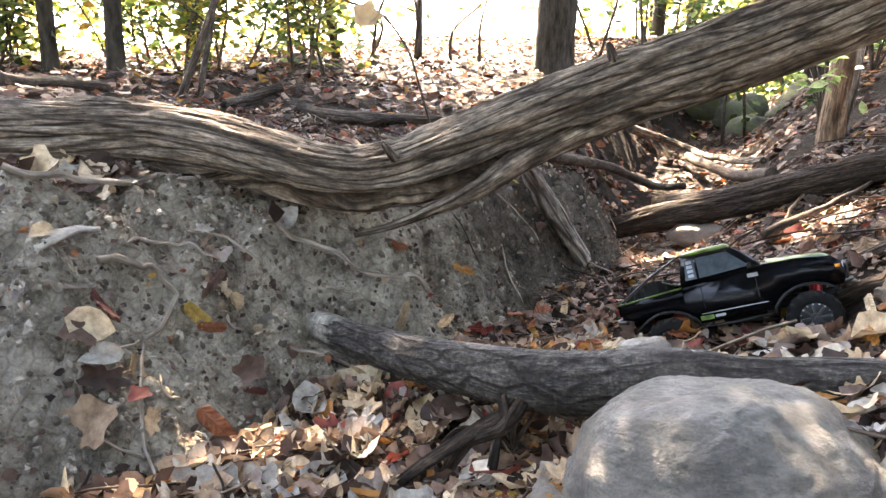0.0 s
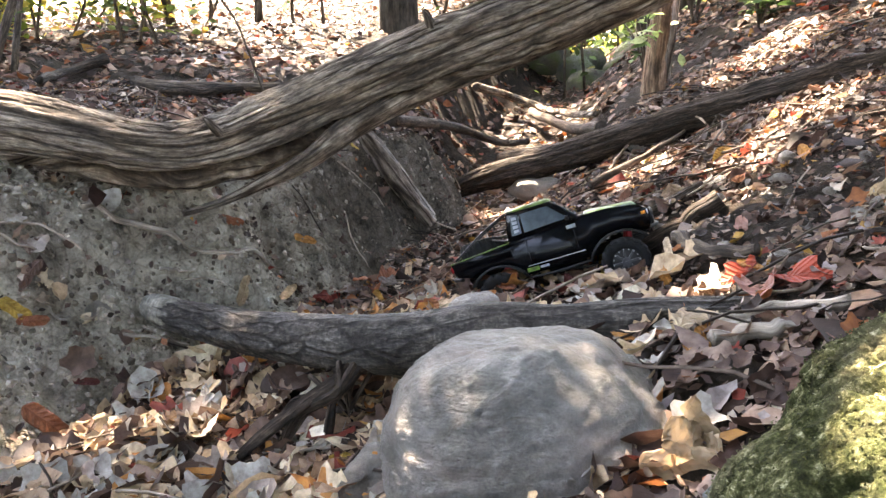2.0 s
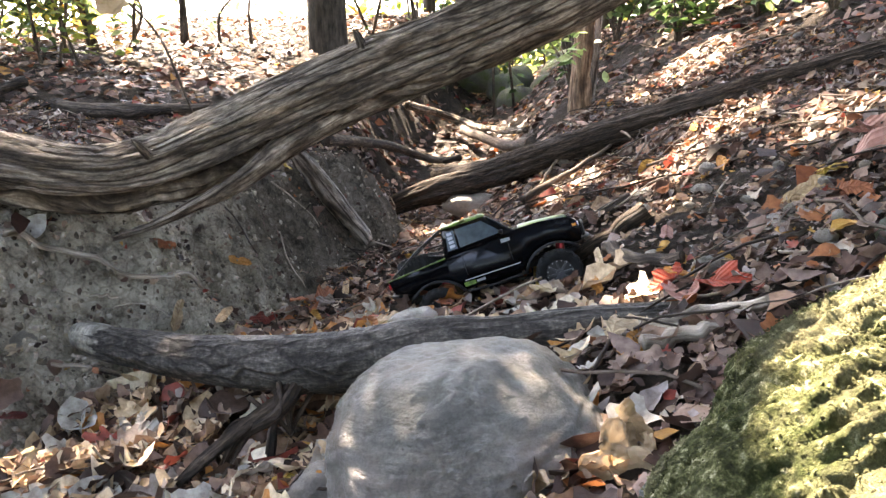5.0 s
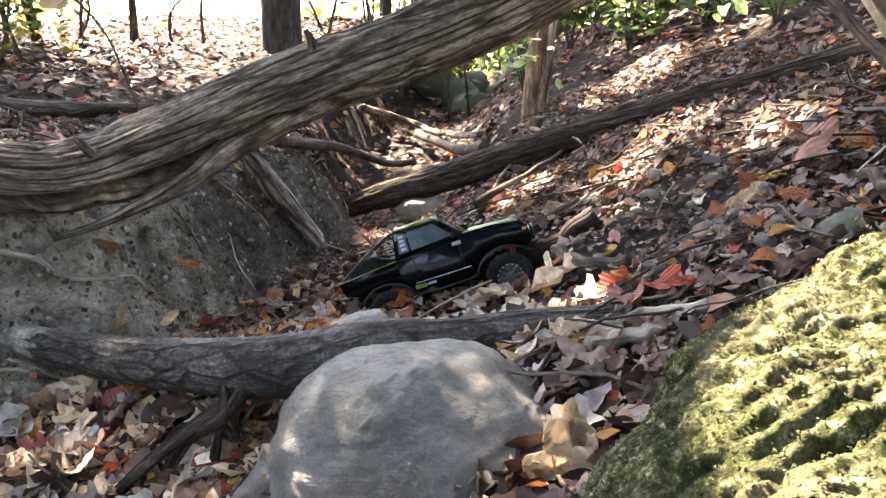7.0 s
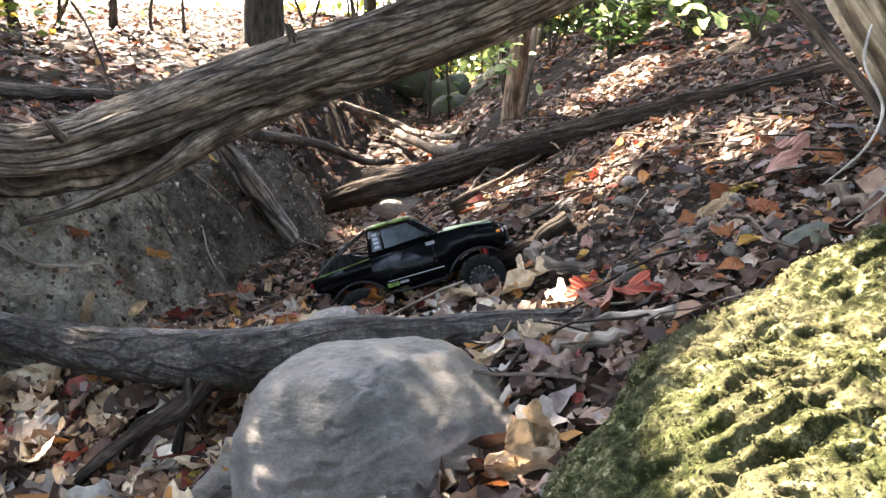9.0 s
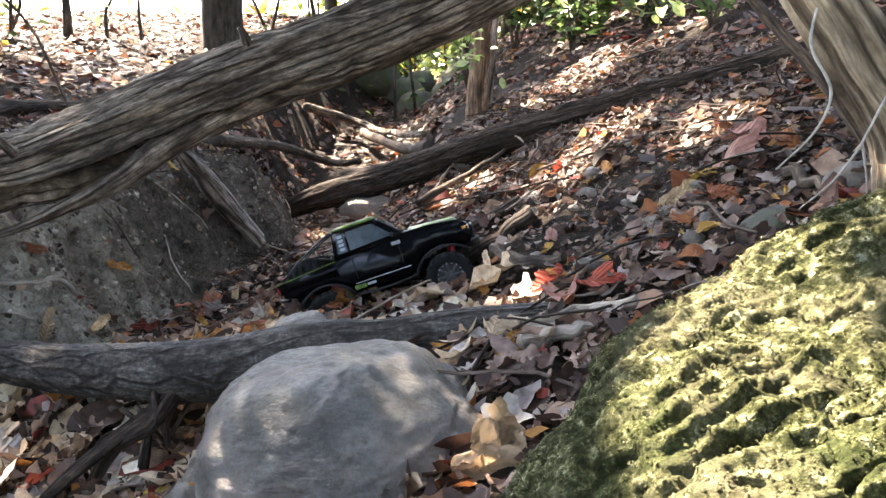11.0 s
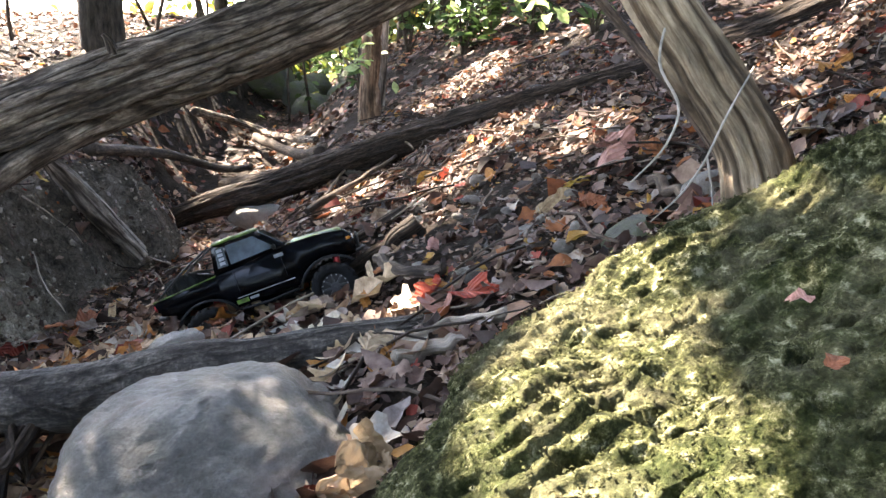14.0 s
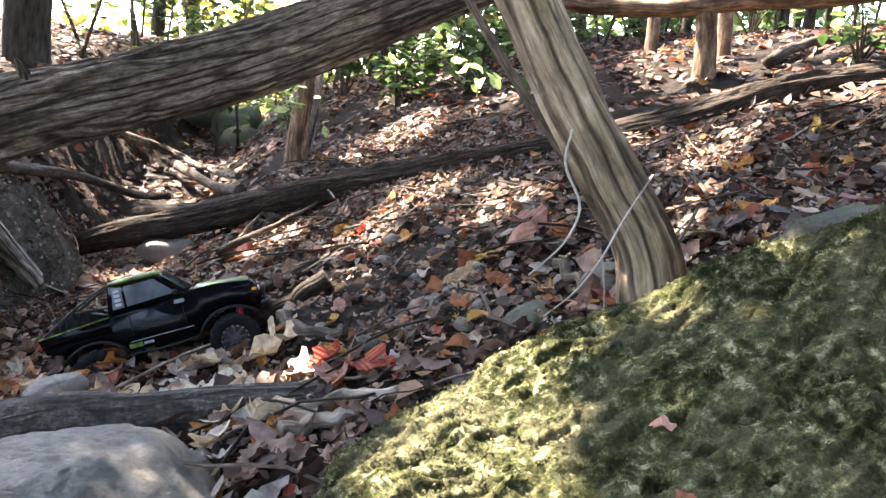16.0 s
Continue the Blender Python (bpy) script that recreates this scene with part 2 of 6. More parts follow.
def plain(name, colour, rough=0.5, spec=0.5, metal=0.0, vary=0.25, scale=40.0):
    m, n, k, b = material(name, rough, spec, metal)
    t = noise_tex(n, k, coords(n, k), scale, 4)
    lo, hi = [max(0.0, v * (1 - vary)) for v in colour], [min(1.0, v * (1 + vary)) for v in colour]
    k.new(ramp(n, k, t, [(0.35, lo), (0.65, hi)]), b.inputs["Base Color"])
    return m


def soil_material():
    m, n, k, b = material("forest_soil", 0.95, 0.15)
    o = coords(n, k)
    big, mid, fine = noise_tex(n, k, o, 3.5, 6), noise_tex(n, k, o, 17, 9, 0.72), noise_tex(n, k, o, 85, 7, 0.75)
    lump = cells(n, k, stretched(n, k, o, (30, 30, 30)))
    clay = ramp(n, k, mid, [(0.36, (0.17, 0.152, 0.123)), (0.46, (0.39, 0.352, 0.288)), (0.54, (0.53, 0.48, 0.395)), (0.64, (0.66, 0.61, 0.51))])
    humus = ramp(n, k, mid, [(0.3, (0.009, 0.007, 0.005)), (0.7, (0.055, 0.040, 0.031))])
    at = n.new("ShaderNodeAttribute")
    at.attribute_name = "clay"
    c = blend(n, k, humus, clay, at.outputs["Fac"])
    c = blend(n, k, c, ramp(n, k, fine, [(0.36, (0.48, 0.47, 0.46)), (0.5, (0.97, 0.97, 0.97)), (0.66, (1.2, 1.2, 1.19))]), 0.75, "MULTIPLY")
    c = blend(n, k, c, ramp(n, k, big, [(0.34, (0.62, 0.60, 0.57)), (0.64, (1.15, 1.13, 1.1))]), 1.0, "MULTIPLY")
    crack = ramp(n, k, lump, [(0.0, (0.45, 0.43, 0.41)), (0.10, (1, 1, 1))])
    c = blend(n, k, c, crack, 0.55, "MULTIPLY")
    k.new(c, b.inputs["Base Color"])
    bump(n, k, b, total(n, k, ((mid, 1.2), (fine, 0.55), (crack, 0.25))), 1.0, 0.03)
    return m


def moss_material(name, on_rock):
    """Short moss, olive with yellow and dry pale patches; bare blue-grey rock shows where it has worn off."""
    m, n, k, b = material(name, 0.95, 0.1)
    o = coords(n, k)
    tuft, fine, big = noise_tex(n, k, o, 60, 8, 0.74), noise_tex(n, k, o, 330, 5, 0.75), noise_tex(n, k, o, 9, 6, 0.65)
    # olive moss; lit highlights on tips and shade in hollows are put into this ramp
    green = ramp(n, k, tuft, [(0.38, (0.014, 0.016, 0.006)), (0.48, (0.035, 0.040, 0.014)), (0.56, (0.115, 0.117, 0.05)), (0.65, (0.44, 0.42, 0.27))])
    c = blend(n, k, green, (0.20, 0.18, 0.11), ramp(n, k, big, [(0.48, (0, 0, 0)), (0.64, (0.45, 0.45, 0.45))]))
    c = blend(n, k, c, (0.035, 0.055, 0.012), ramp(n, k, noise_tex(n, k, o, 7, 5, 0.6), [(0.50, (0, 0, 0)), (0.66, (0.35, 0.35, 0.35))]))
    if on_rock:
        rock = ramp(n, k, noise_tex(n, k, o, 40, 7, 0.7), [(0.34, (0.07, 0.078, 0.074)), (0.64, (0.27, 0.285, 0.27))])
        at = n.new("ShaderNodeAttribute")
        at.attribute_name = "bare"
        c = blend(n, k, c, rock, at.outputs["Fac"])
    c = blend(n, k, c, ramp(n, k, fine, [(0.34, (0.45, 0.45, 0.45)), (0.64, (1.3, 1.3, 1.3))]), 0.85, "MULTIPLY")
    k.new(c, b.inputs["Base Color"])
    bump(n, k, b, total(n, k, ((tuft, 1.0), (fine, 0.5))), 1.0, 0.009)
    return m


SOIL = soil_material()
CLOD = leaf_material("clay_crumbs", [(0.0, (0.09, 0.077, 0.06)), (0.3, (0.20, 0.18, 0.147)), (0.55, (0.30, 0.272, 0.225)), (0.93, (0.40, 0.365, 0.31))], False, 0.0, 0.95)
TUFT = moss_material("moss_tufts", False)
LOG_WOOD = wood_material("weathered_log", (0.10, 0.08, 0.064), (0.30, 0.25, 0.203), (0.54, 0.48, 0.41), (150, 14, 1), 0.85, 0.012, 0.85, 0.7)
DARK_WOOD = wood_material("dark_log", (0.012, 0.009, 0.007), (0.046, 0.034, 0.026), (0.12, 0.092, 0.072), (150, 18, 1), 0.85, 0.007)
STUB_WOOD = wood_material("stub_log_bark", (0.016, 0.015, 0.0135), (0.07, 0.067, 0.061), (0.20, 0.193, 0.178), (120, 45, 1), 0.65, 0.008, 0.7, 0.7)
TIP_WOOD = wood_material("lichen_grey_tip", (0.12, 0.12, 0.105), (0.26, 0.255, 0.225), (0.40, 0.39, 0.34), (70, 60, 1), 0.8, 0.004, 0.3, 0.4)
PALE_WOOD = wood_material("pale_bare_wood", (0.16, 0.115, 0.078), (0.40, 0.32, 0.225), (0.58, 0.495, 0.375), (110, 9, 1), 0.8, 0.006, 0.85, 0.4)
ROOT_WOOD = wood_material("root_wood", (0.15, 0.125, 0.10), (0.38, 0.335, 0.28), (0.56, 0.515, 0.45), (120, 12, 1), 0.85, 0.002, 0.4, 0.2)
GREY_WOOD = wood_material("grey_dead_wood", (0.10, 0.09, 0.08), (0.31, 0.285, 0.255), (0.55, 0.515, 0.47), (100, 8, 1), 0.85, 0.006, 0.9, 0.5)
TWIG_WOOD = wood_material("twig_wood", (0.03, 0.022, 0.018), (0.09, 0.07, 0.055), (0.2, 0.165, 0.13), (120, 12, 1), 0.85, 0.002)
ORANGE_WOOD = wood_material("red_inner_bark", (0.09, 0.055, 0.036), (0.24, 0.155, 0.105), (0.42, 0.31, 0.225), (60, 6, 1), 0.85, 0.004)
BLEACHED = plain("bleached_wood", (0.29, 0.265, 0.228), 0.8, 0.2, 0.0, 0.3, 60)
TREE_BARK = bark_material("tree_bark", (0.014, 0.011, 0.009), (0.085, 0.07, 0.055))
BOULDER = stone_material("grey_boulder", (0.115, 0.115, 0.102), (0.34, 0.312, 0.275), 0.0, 0.34)
MOSSY = moss_material("moss_on_rock", True)
GREY_STONE = stone_material("grey_stone", (0.12, 0.105, 0.085), (0.27, 0.24, 0.20))
PALE_STONE = stone_material("pale_stone", (0.28, 0.255, 0.22), (0.46, 0.43, 0.38))
GREEN_STONE = stone_material("green_stone", (0.06, 0.058, 0.046), (0.16, 0.152, 0.12), 0.65, 0.8)
LITTER_LIGHT = [(0.0, (0.050, 0.030, 0.023)), (0.13, (0.12, 0.076, 0.058)), (0.26, (0.23, 0.150, 0.108)), (0.38, (0.37, 0.26, 0.175)),
                (0.48, (0.40, 0.385, 0.345)), (0.58, (0.30, 0.25, 0.215)), (0.66, (0.56, 0.42, 0.27)), (0.77, (0.64, 0.53, 0.37)), (0.84, (0.52, 0.23, 0.07)), (0.91, (0.24, 0.06, 0.045)), (0.94, (0.70, 0.62, 0.48))]
LEAF_PALE = leaf_material("pale_litter_leaves", LITTER_LIGHT, False)
LEAF_PILE = leaf_material("litter_leaves", LITTER, False)
LEAF_FAR = leaf_material("plateau_leaves", [(at, (c[0] * 0.78, c[1] * 0.66, c[2] * 0.62)) for at, c in LITTER], False)
LEAF_ONE = leaf_material("fallen_leaf", LITTER, True)
TWIG_LITTER = leaf_material("strewn_twigs", [(0.0, (0.03, 0.022, 0.017)), (0.5, (0.09, 0.07, 0.055)), (0.8, (0.25, 0.21, 0.17))], False, 0.0, 0.85)
GREENS = [(0.0, (0.035, 0.07, 0.022)), (0.3, (0.07, 0.125, 0.042)), (0.6, (0.13, 0.20, 0.07)), (0.85, (0.27, 0.34, 0.14))]
YELLOWS = [(0.0, (0.12, 0.17, 0.03)), (0.3, (0.24, 0.26, 0.05)), (0.6, (0.40, 0.34, 0.07)), (0.85, (0.45, 0.27, 0.06))]
GREEN_LEAF = leaf_material("green_foliage", GREENS, False, 0.4)
# foliage of the crowns and the ring added out of view to block light
SHADING_LEAF = leaf_material("unseen_shading_foliage", [(0.0, (0.035, 0.06, 0.022)), (0.5, (0.06, 0.085, 0.03)), (0.8, (0.11, 0.10, 0.04))], False, 0.2)
# paler than the other green: sunlight through thin leaves is put into the colour
SUNLIT_LEAF = leaf_material("sunlit_bright_leaves", [(0.0, (0.20, 0.31, 0.09)), (0.4, (0.32, 0.44, 0.16)), (0.75, (0.45, 0.55, 0.26))], False, 0.45)
YELLOW_LEAF = leaf_material("yellow_foliage", YELLOWS, False, 0.55)


# ---- ground: a gully with a clay bank, a leafy slope and a plateau ----
def across(x, y):
    return 0.905 * x - 0.425 * y


def upstream(x, y):
    return 0.425 * x + 0.905 * y


def bank_foot(l):
    """Where the clay bank starts, across the gully."""
    wave = 0.07 * value_noise(np.asarray(l, float) * 2.6, 0.0, seed=90) + 0.04 * value_noise(np.asarray(l, float) * 6.5, 0.0, seed=91)
    return -1.02 + 0.30 * smooth_step(l, 0.8, 2.4) - 0.20 * smooth_step(l, 3.4, 5.0) + wave


def ground_height(x, y):
    x, y = np.asarray(x, float), np.asarray(y, float)
    s, l = across(x, y), upstream(x, y)
    floor_z = 0.11 + 0.13 * soft_ramp(l - 4.3, 0.8) - 0.10 * soft_ramp(l - 7.5, 0.8)
    r = soft_ramp(s + 0.50, 0.14)
    slope = 0.42 * r - 0.17 * soft_ramp(r - 2.1, 0.6) + 0.19 * smooth_step(l, 2.6, 4.2) * smooth_step(s, -0.45, 0.1)
    e = bank_foot(l) - s
    steep = 0.42 - 0.22 * smooth_step(l, 1.2, 2.4) + 0.4 * smooth_step(l, 3.0, 4.2)
    rise = smooth_step(e, -0.06, steep)
    top = 0.44 - 0.10 * smooth_step(l, 1.2, 2.4)
    left = rise * top + 0.20 * soft_ramp(e - steep * 0.8, 0.25) + 0.12 * soft_ramp(l - 3.0, 0.5) * rise
    left = np.where(left > 0.55, 0.92 - 0.37 * np.exp(-(left - 0.55) / 0.37), left)
    far = np.hypot(x, y)
    z = floor_z + slope + left - 0.09 * np.exp(-((x - 0.78) ** 2 + (y - 1.61) ** 2) / 0.026)
    limit = 2.3
    z = np.where(z > limit - 0.8, limit - 0.8 * np.exp(-(z - limit + 0.8) / 0.8), z)
    return z * (1 - smooth_step(far, 9, 30)) + 0.5 * smooth_step(far, 9, 30)


def clay_amount(x, y):
    s, l = across(x, y), upstream(x, y)
    e = bank_foot(l) - s
    steep = 0.42 - 0.22 * smooth_step(l, 1.2, 2.4)
    c = smooth_step(e, -0.10, 0.02) * (1 - smooth_step(e, steep + 0.0, steep + 0.25)) * (1 - smooth_step(l, 2.9, 3.5))
    return np.clip(c * (1.0 + 0.4 * fractal(x * 6, y * 6, seed=5)), 0, 1)


def ground_rough(x, y):
    far = np.hypot(x, y)
    near = 1 - smooth_step(far, 4, 9)
    c = clay_amount(x, y)
    return fractal(x * 1.7, y * 1.7, seed=11) * 0.035 + near * (c * 0.034 * fractal(x * 4.5, y * 4.5, seed=13, octaves=3) - c * 0.022 * np.exp(-(value_noise(x * 8 + 1.2 * value_noise(x * 6, y * 6, seed=16), y * 8, seed=15) / 0.14) ** 2) + fractal(x * 9, y * 9, seed=2) * (0.012 + 0.022 * c) + fractal(x * 30, y * 30, octaves=3, seed=8) * (0.004 + 0.022 * c))


def ground_z(x, y):
    return ground_height(x, y) + ground_rough(x, y)


def axis_steps(lo, hi, step, end):
    mid = np.arange(lo, hi, step)
    grow = step * np.cumsum(1.12 ** np.arange(1, 75))
    return np.r_[(lo - grow)[lo - grow > -end][::-1], mid, (hi + grow)[hi + grow < end]]


gx, gy = axis_steps(-1.3, 2.4, 0.0145, 420), axis_steps(0.6, 3.6, 0.0145, 420)
GX, GY = np.meshgrid(gx, gy)
GZ = ground_z(GX, GY)
nx, ny = len(gx), len(gy)
quad = (np.arange(ny - 1)[:, None] * nx + np.arange(nx - 1)[None]).ravel()
ground_mesh = bpy.data.meshes.new("ground")
ground_mesh.from_pydata(np.stack([GX, GY, GZ], -1).reshape(-1, 3), [], np.stack([quad, quad + 1, quad + nx + 1, quad + nx], 1))
# upstream the bank is darker soil, with the undercut's shade put into its colour
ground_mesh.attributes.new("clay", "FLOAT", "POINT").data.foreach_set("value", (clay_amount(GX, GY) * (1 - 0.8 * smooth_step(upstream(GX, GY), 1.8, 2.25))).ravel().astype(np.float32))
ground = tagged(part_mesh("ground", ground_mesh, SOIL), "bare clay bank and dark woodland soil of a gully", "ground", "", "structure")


# ---- leaves ----
def leaf_template(kind, rng):
    """A curled leaf about 1 long, in its own plane: points and faces."""
    if kind == "oval":
        n = 6
        t = np.linspace(0, 1, n)
        half = 0.30 * np.sin(np.pi * t**0.85) ** 0.8 * rng.uniform(0.85, 1.2)
        pts = []
        for a, h in zip(t, half):
            pts += [(a - 0.5, -h, 0), (a - 0.5, 0, 0), (a - 0.5, h, 0)]
        faces = [f for a in range(n - 1) for f in ((3 * a, 3 * a + 1, 3 * a + 4, 3 * a + 3), (3 * a + 1, 3 * a + 2, 3 * a + 5, 3 * a + 4))]
        pts = np.array(pts)
    else:
        lobes = 5 if kind == "maple" else 7
        pts, m = [(0, 0, 0)], lobes * 2 * 2
        for a in range(m):
            ang = -np.pi + 2 * np.pi * (a + 0.5) / m
            tip = 0.5 + 0.5 * np.cos(lobes * ang + np.pi * (lobes % 2 == 0))
            if kind == "maple":
                r = 0.30 + 0.22 * tip * (0.75 + 0.25 * np.cos(ang))
            else:
                r = (0.17 + 0.11 * tip) * (1 + 0.85 * abs(np.cos(ang)))
            pts.append((r * np.cos(ang), r * np.sin(ang) * (1.0 if kind == "maple" else 0.85), 0))
        pts.append((-0.62, 0.02, 0))
        faces = [(0, 1 + a, 1 + (a + 1) % m) for a in range(m)]
        pts = np.array(pts)[:-1]
    return curled(pts, rng), faces


def curled(pts, rng, most=4.2):
    """A dry leaf's shape: rolled across, bent along, twisted and waved."""
    x, y = pts[:, 0].copy(), pts[:, 1].copy()
    roll, bend, twist = rng.uniform(-0.9, most), rng.uniform(-1.4, 2.4), rng.uniform(-1.2, 1.2)
    wave = rng.uniform(0.03, 0.09) * np.sin(9 * x + 5 * y + roll * 7) * np.hypot(x, y) * 2
    pts[:, 1] = np.sin(roll * y) / roll
    z = (1 - np.cos(roll * y)) / roll + 0.08 * np.abs(y) + wave
    c, q = np.cos(twist * x), np.sin(twist * x)
    pts[:, 1], z = pts[:, 1] * c - z * q, pts[:, 1] * q + z * c
    pts[:, 0] = np.sin(bend * x) / bend
    pts[:, 2] = z + (1 - np.cos(bend * x)) / bend
    return pts


def scrap_template(rng):
    """A torn, folded bit of leaf of two faces."""
    p = np.array([(-0.5, 0, 0), (-0.15, -0.3, 0), (0.2, -0.24, 0), (0.5, 0, 0), (0.2, 0.24, 0), (-0.15, 0.3, 0)])
    p += rng.normal(0, 0.07, p.shape) * (1, 1, 0.5)
    p[:, 2] += rng.uniform(0.0, 1.0) * np.abs(p[:, 1]) + rng.uniform(-0.6, 0.8) * p[:, 0] ** 2
    return p, [(0, 1, 2, 3), (0, 3, 4, 5)]


leaf_rng = np.random.default_rng(4)
TEMPLATES = [leaf_template(k, leaf_rng) for k in ("oval",) * 8 + ("maple",) * 5 + ("oak",) * 4]
SCRAPS = [scrap_template(leaf_rng) for _ in range(12)]


def turn_matrices(normal, yaw, tilt, lean):
    """Turns that lay z on the tilted normal."""
    n = normal + np.stack([np.cos(lean) * tilt, np.sin(lean) * tilt, 0 * tilt], -1)
    n /= np.linalg.norm(n, axis=1)[:, None]
    u = np.stack([np.cos(yaw), np.sin(yaw), 0 * yaw], -1)
    u -= n * (u * n).sum(1)[:, None]
    u /= np.linalg.norm(u, axis=1)[:, None]
    return np.stack([u, np.cross(n, u), n], -1)


def leaf_mesh(name, place, turn, size, which, templates):
    verts, faces, base = [], [], 0
    for w, (pts, fs) in enumerate(templates):
        sel = np.nonzero(which == w)[0]
        if not len(sel):
            continue
        v = np.einsum("nij,pj->npi", turn[sel], pts) * size[sel, None, None] + place[sel, None]
        verts.append(v.reshape(-1, 3))
        for q in range(len(sel)):
            o = base + q * len(pts)
            faces += [tuple(o + i for i in f) for f in fs]
        base += len(sel) * len(pts)
    me = bpy.data.meshes.new(name)
    me.from_pydata(np.vstack(verts), [], faces)
    me.update()
    return me


def ground_normal(x, y):
    d = 0.02
    n = np.stack([-(ground_z(x + d, y) - ground_z(x - d, y)) / (2 * d), -(ground_z(x, y + d) - ground_z(x, y - d)) / (2 * d), np.ones_like(x)], -1)
    return n / np.linalg.norm(n, axis=1)[:, None]


def litter(name, rng, n, xs, ys, size, keep, label, parent, tilt=0.5, lift=0.012, mat=None, shapes=None):
    shapes = shapes or TEMPLATES
    x, y = rng.uniform(*xs, n), rng.uniform(*ys, n)
    ok = rng.random(n) < keep(x, y)
    x, y = x[ok], y[ok]
    m = len(x)
    sz = rng.uniform(*size, m) * rng.uniform(0.8, 1.15, m)
    place = np.stack([x, y, ground_z(x, y) + rng.uniform(0.002, lift, m) + sz * 0.06], -1)
    turn = turn_matrices(ground_normal(x, y), rng.uniform(0, 6.3, m), rng.gamma(1.5, tilt / 2.2, m), rng.uniform(0, 6.3, m))
    me = leaf_mesh(name, place, turn, sz, rng.integers(0, len(shapes), m), shapes)
    return tagged(part_mesh(name, me, mat or LEAF_PILE, parent, label), kind="stuff")


def litter_keep(x, y):
    s, l = across(x, y), upstream(x, y)
    bare = 0.45 * smooth_step(fractal(x * 2.2, y * 2.2, seed=31), 0.15, 0.6)
    thin = 0.45 * smooth_step(x, 0.6, 0.9) * (1 - smooth_step(x, 2.0, 2.6)) * (1 - smooth_step(y, 2.0, 2.5))
    worn = 0.8 * thin + 0.35 * np.exp(-((x - 1.0) ** 2 + (y - 1.42) ** 2) / 0.09) + 0.35 * np.exp(-((x - 1.35) ** 2 + (y - 1.5) ** 2) / 0.15)
    along, aside = (x - 0.50) * 0.953 - (y - 1.655) * 0.302, (x - 0.50) * 0.302 + (y - 1.655) * 0.953
    parked = (along > -0.13) & (along < 0.42) & (aside > -0.13) & (aside < 0.26)
    return (1 - 0.985 * smooth_step(clay_amount(x, y), 0.25, 0.75)) * (1 - bare) * np.clip(1 - worn, 0, 1) * np.where(parked, 0.10, 1.0)


# ---- stones ----
def stone_mesh(name, radii, seed, n=28, lumps=0.18, fine=0.028, chips=0.0, power=2.3):
    """A rounded stone about its middle."""
    u, v = np.meshgrid(np.linspace(0, 2 * np.pi, n * 2, endpoint=False), np.linspace(0, np.pi, n))
    d = np.stack([np.cos(u) * np.sin(v), np.sin(u) * np.sin(v), np.cos(v)], -1)
    d = d / (np.abs(d) ** power).sum(-1, keepdims=True) ** (1 / power)
    r = 1 + lumps * fractal(d[..., 0] * 1.4 + seed, d[..., 1] * 1.4, d[..., 2] * 1.4, 3, seed) + fine * fractal(d[..., 0] * 7, d[..., 1] * 7, d[..., 2] * 7 + seed, 3, seed)
    if chips:
        q = d @ np.array(Matrix.Rotation(0.5, 3, "Z") @ Matrix.Rotation(-0.45, 3, "Y"))
        layer = fractal(q[..., 0] * 5, q[..., 1] * 7, q[..., 2] * 24 + 0.6 * fractal(q[..., 0] * 3, q[..., 1] * 3, seed=seed), 4, seed + 2)
        pit = smooth_step(value_noise(q[..., 0] * 16, q[..., 1] * 18, q[..., 2] * 30, seed + 5), 0.35, 0.7)
        scar = value_noise(q[..., 0] * 22, q[..., 1] * 26, q[..., 2] * 44, seed + 6)
        r = r + chips * (layer - 0.8 * pit + 0.35 * np.abs(scar) ** 0.6 + 0.22 * value_noise(q[..., 0] * 48, q[..., 1] * 48, q[..., 2] * 60, seed + 7))
    p = d * r[..., None]
    p[0], p[-1] = p[0].mean(0), p[-1].mean(0)
    p = p * np.array(radii)
    m = n * 2
    faces = [(a * m + b, a * m + (b + 1) % m, (a + 1) * m + (b + 1) % m, (a + 1) * m + b) for a in range(n - 1) for b in range(m)]
    me = bpy.data.meshes.new(name)
    me.from_pydata(p.reshape(-1, 3), [], [f[::-1] for f in faces])
    me.validate()
    return me


def stone(name, label, at, radii, seed, mat, turn=(0, 0, 0), group="", n=14, lumps=0.18, fine=0.028, chips=0.0):
    ob = part_mesh(name, stone_mesh(name, radii, seed, n, lumps, fine, chips), mat)
    ob.matrix_world = pose(*at, *turn)
    return tagged(ob, label, "stone", group)


boulder = stone("boulder", "smooth rounded grey boulder with pale veins among leaves", (0.345, 0.83, 0.27), (0.205, 0.175, 0.185), 3, BOULDER, (0, 4, -12), "", 160, 0.10, 0.009, 0.013)
boulder["category"] = "boulder"


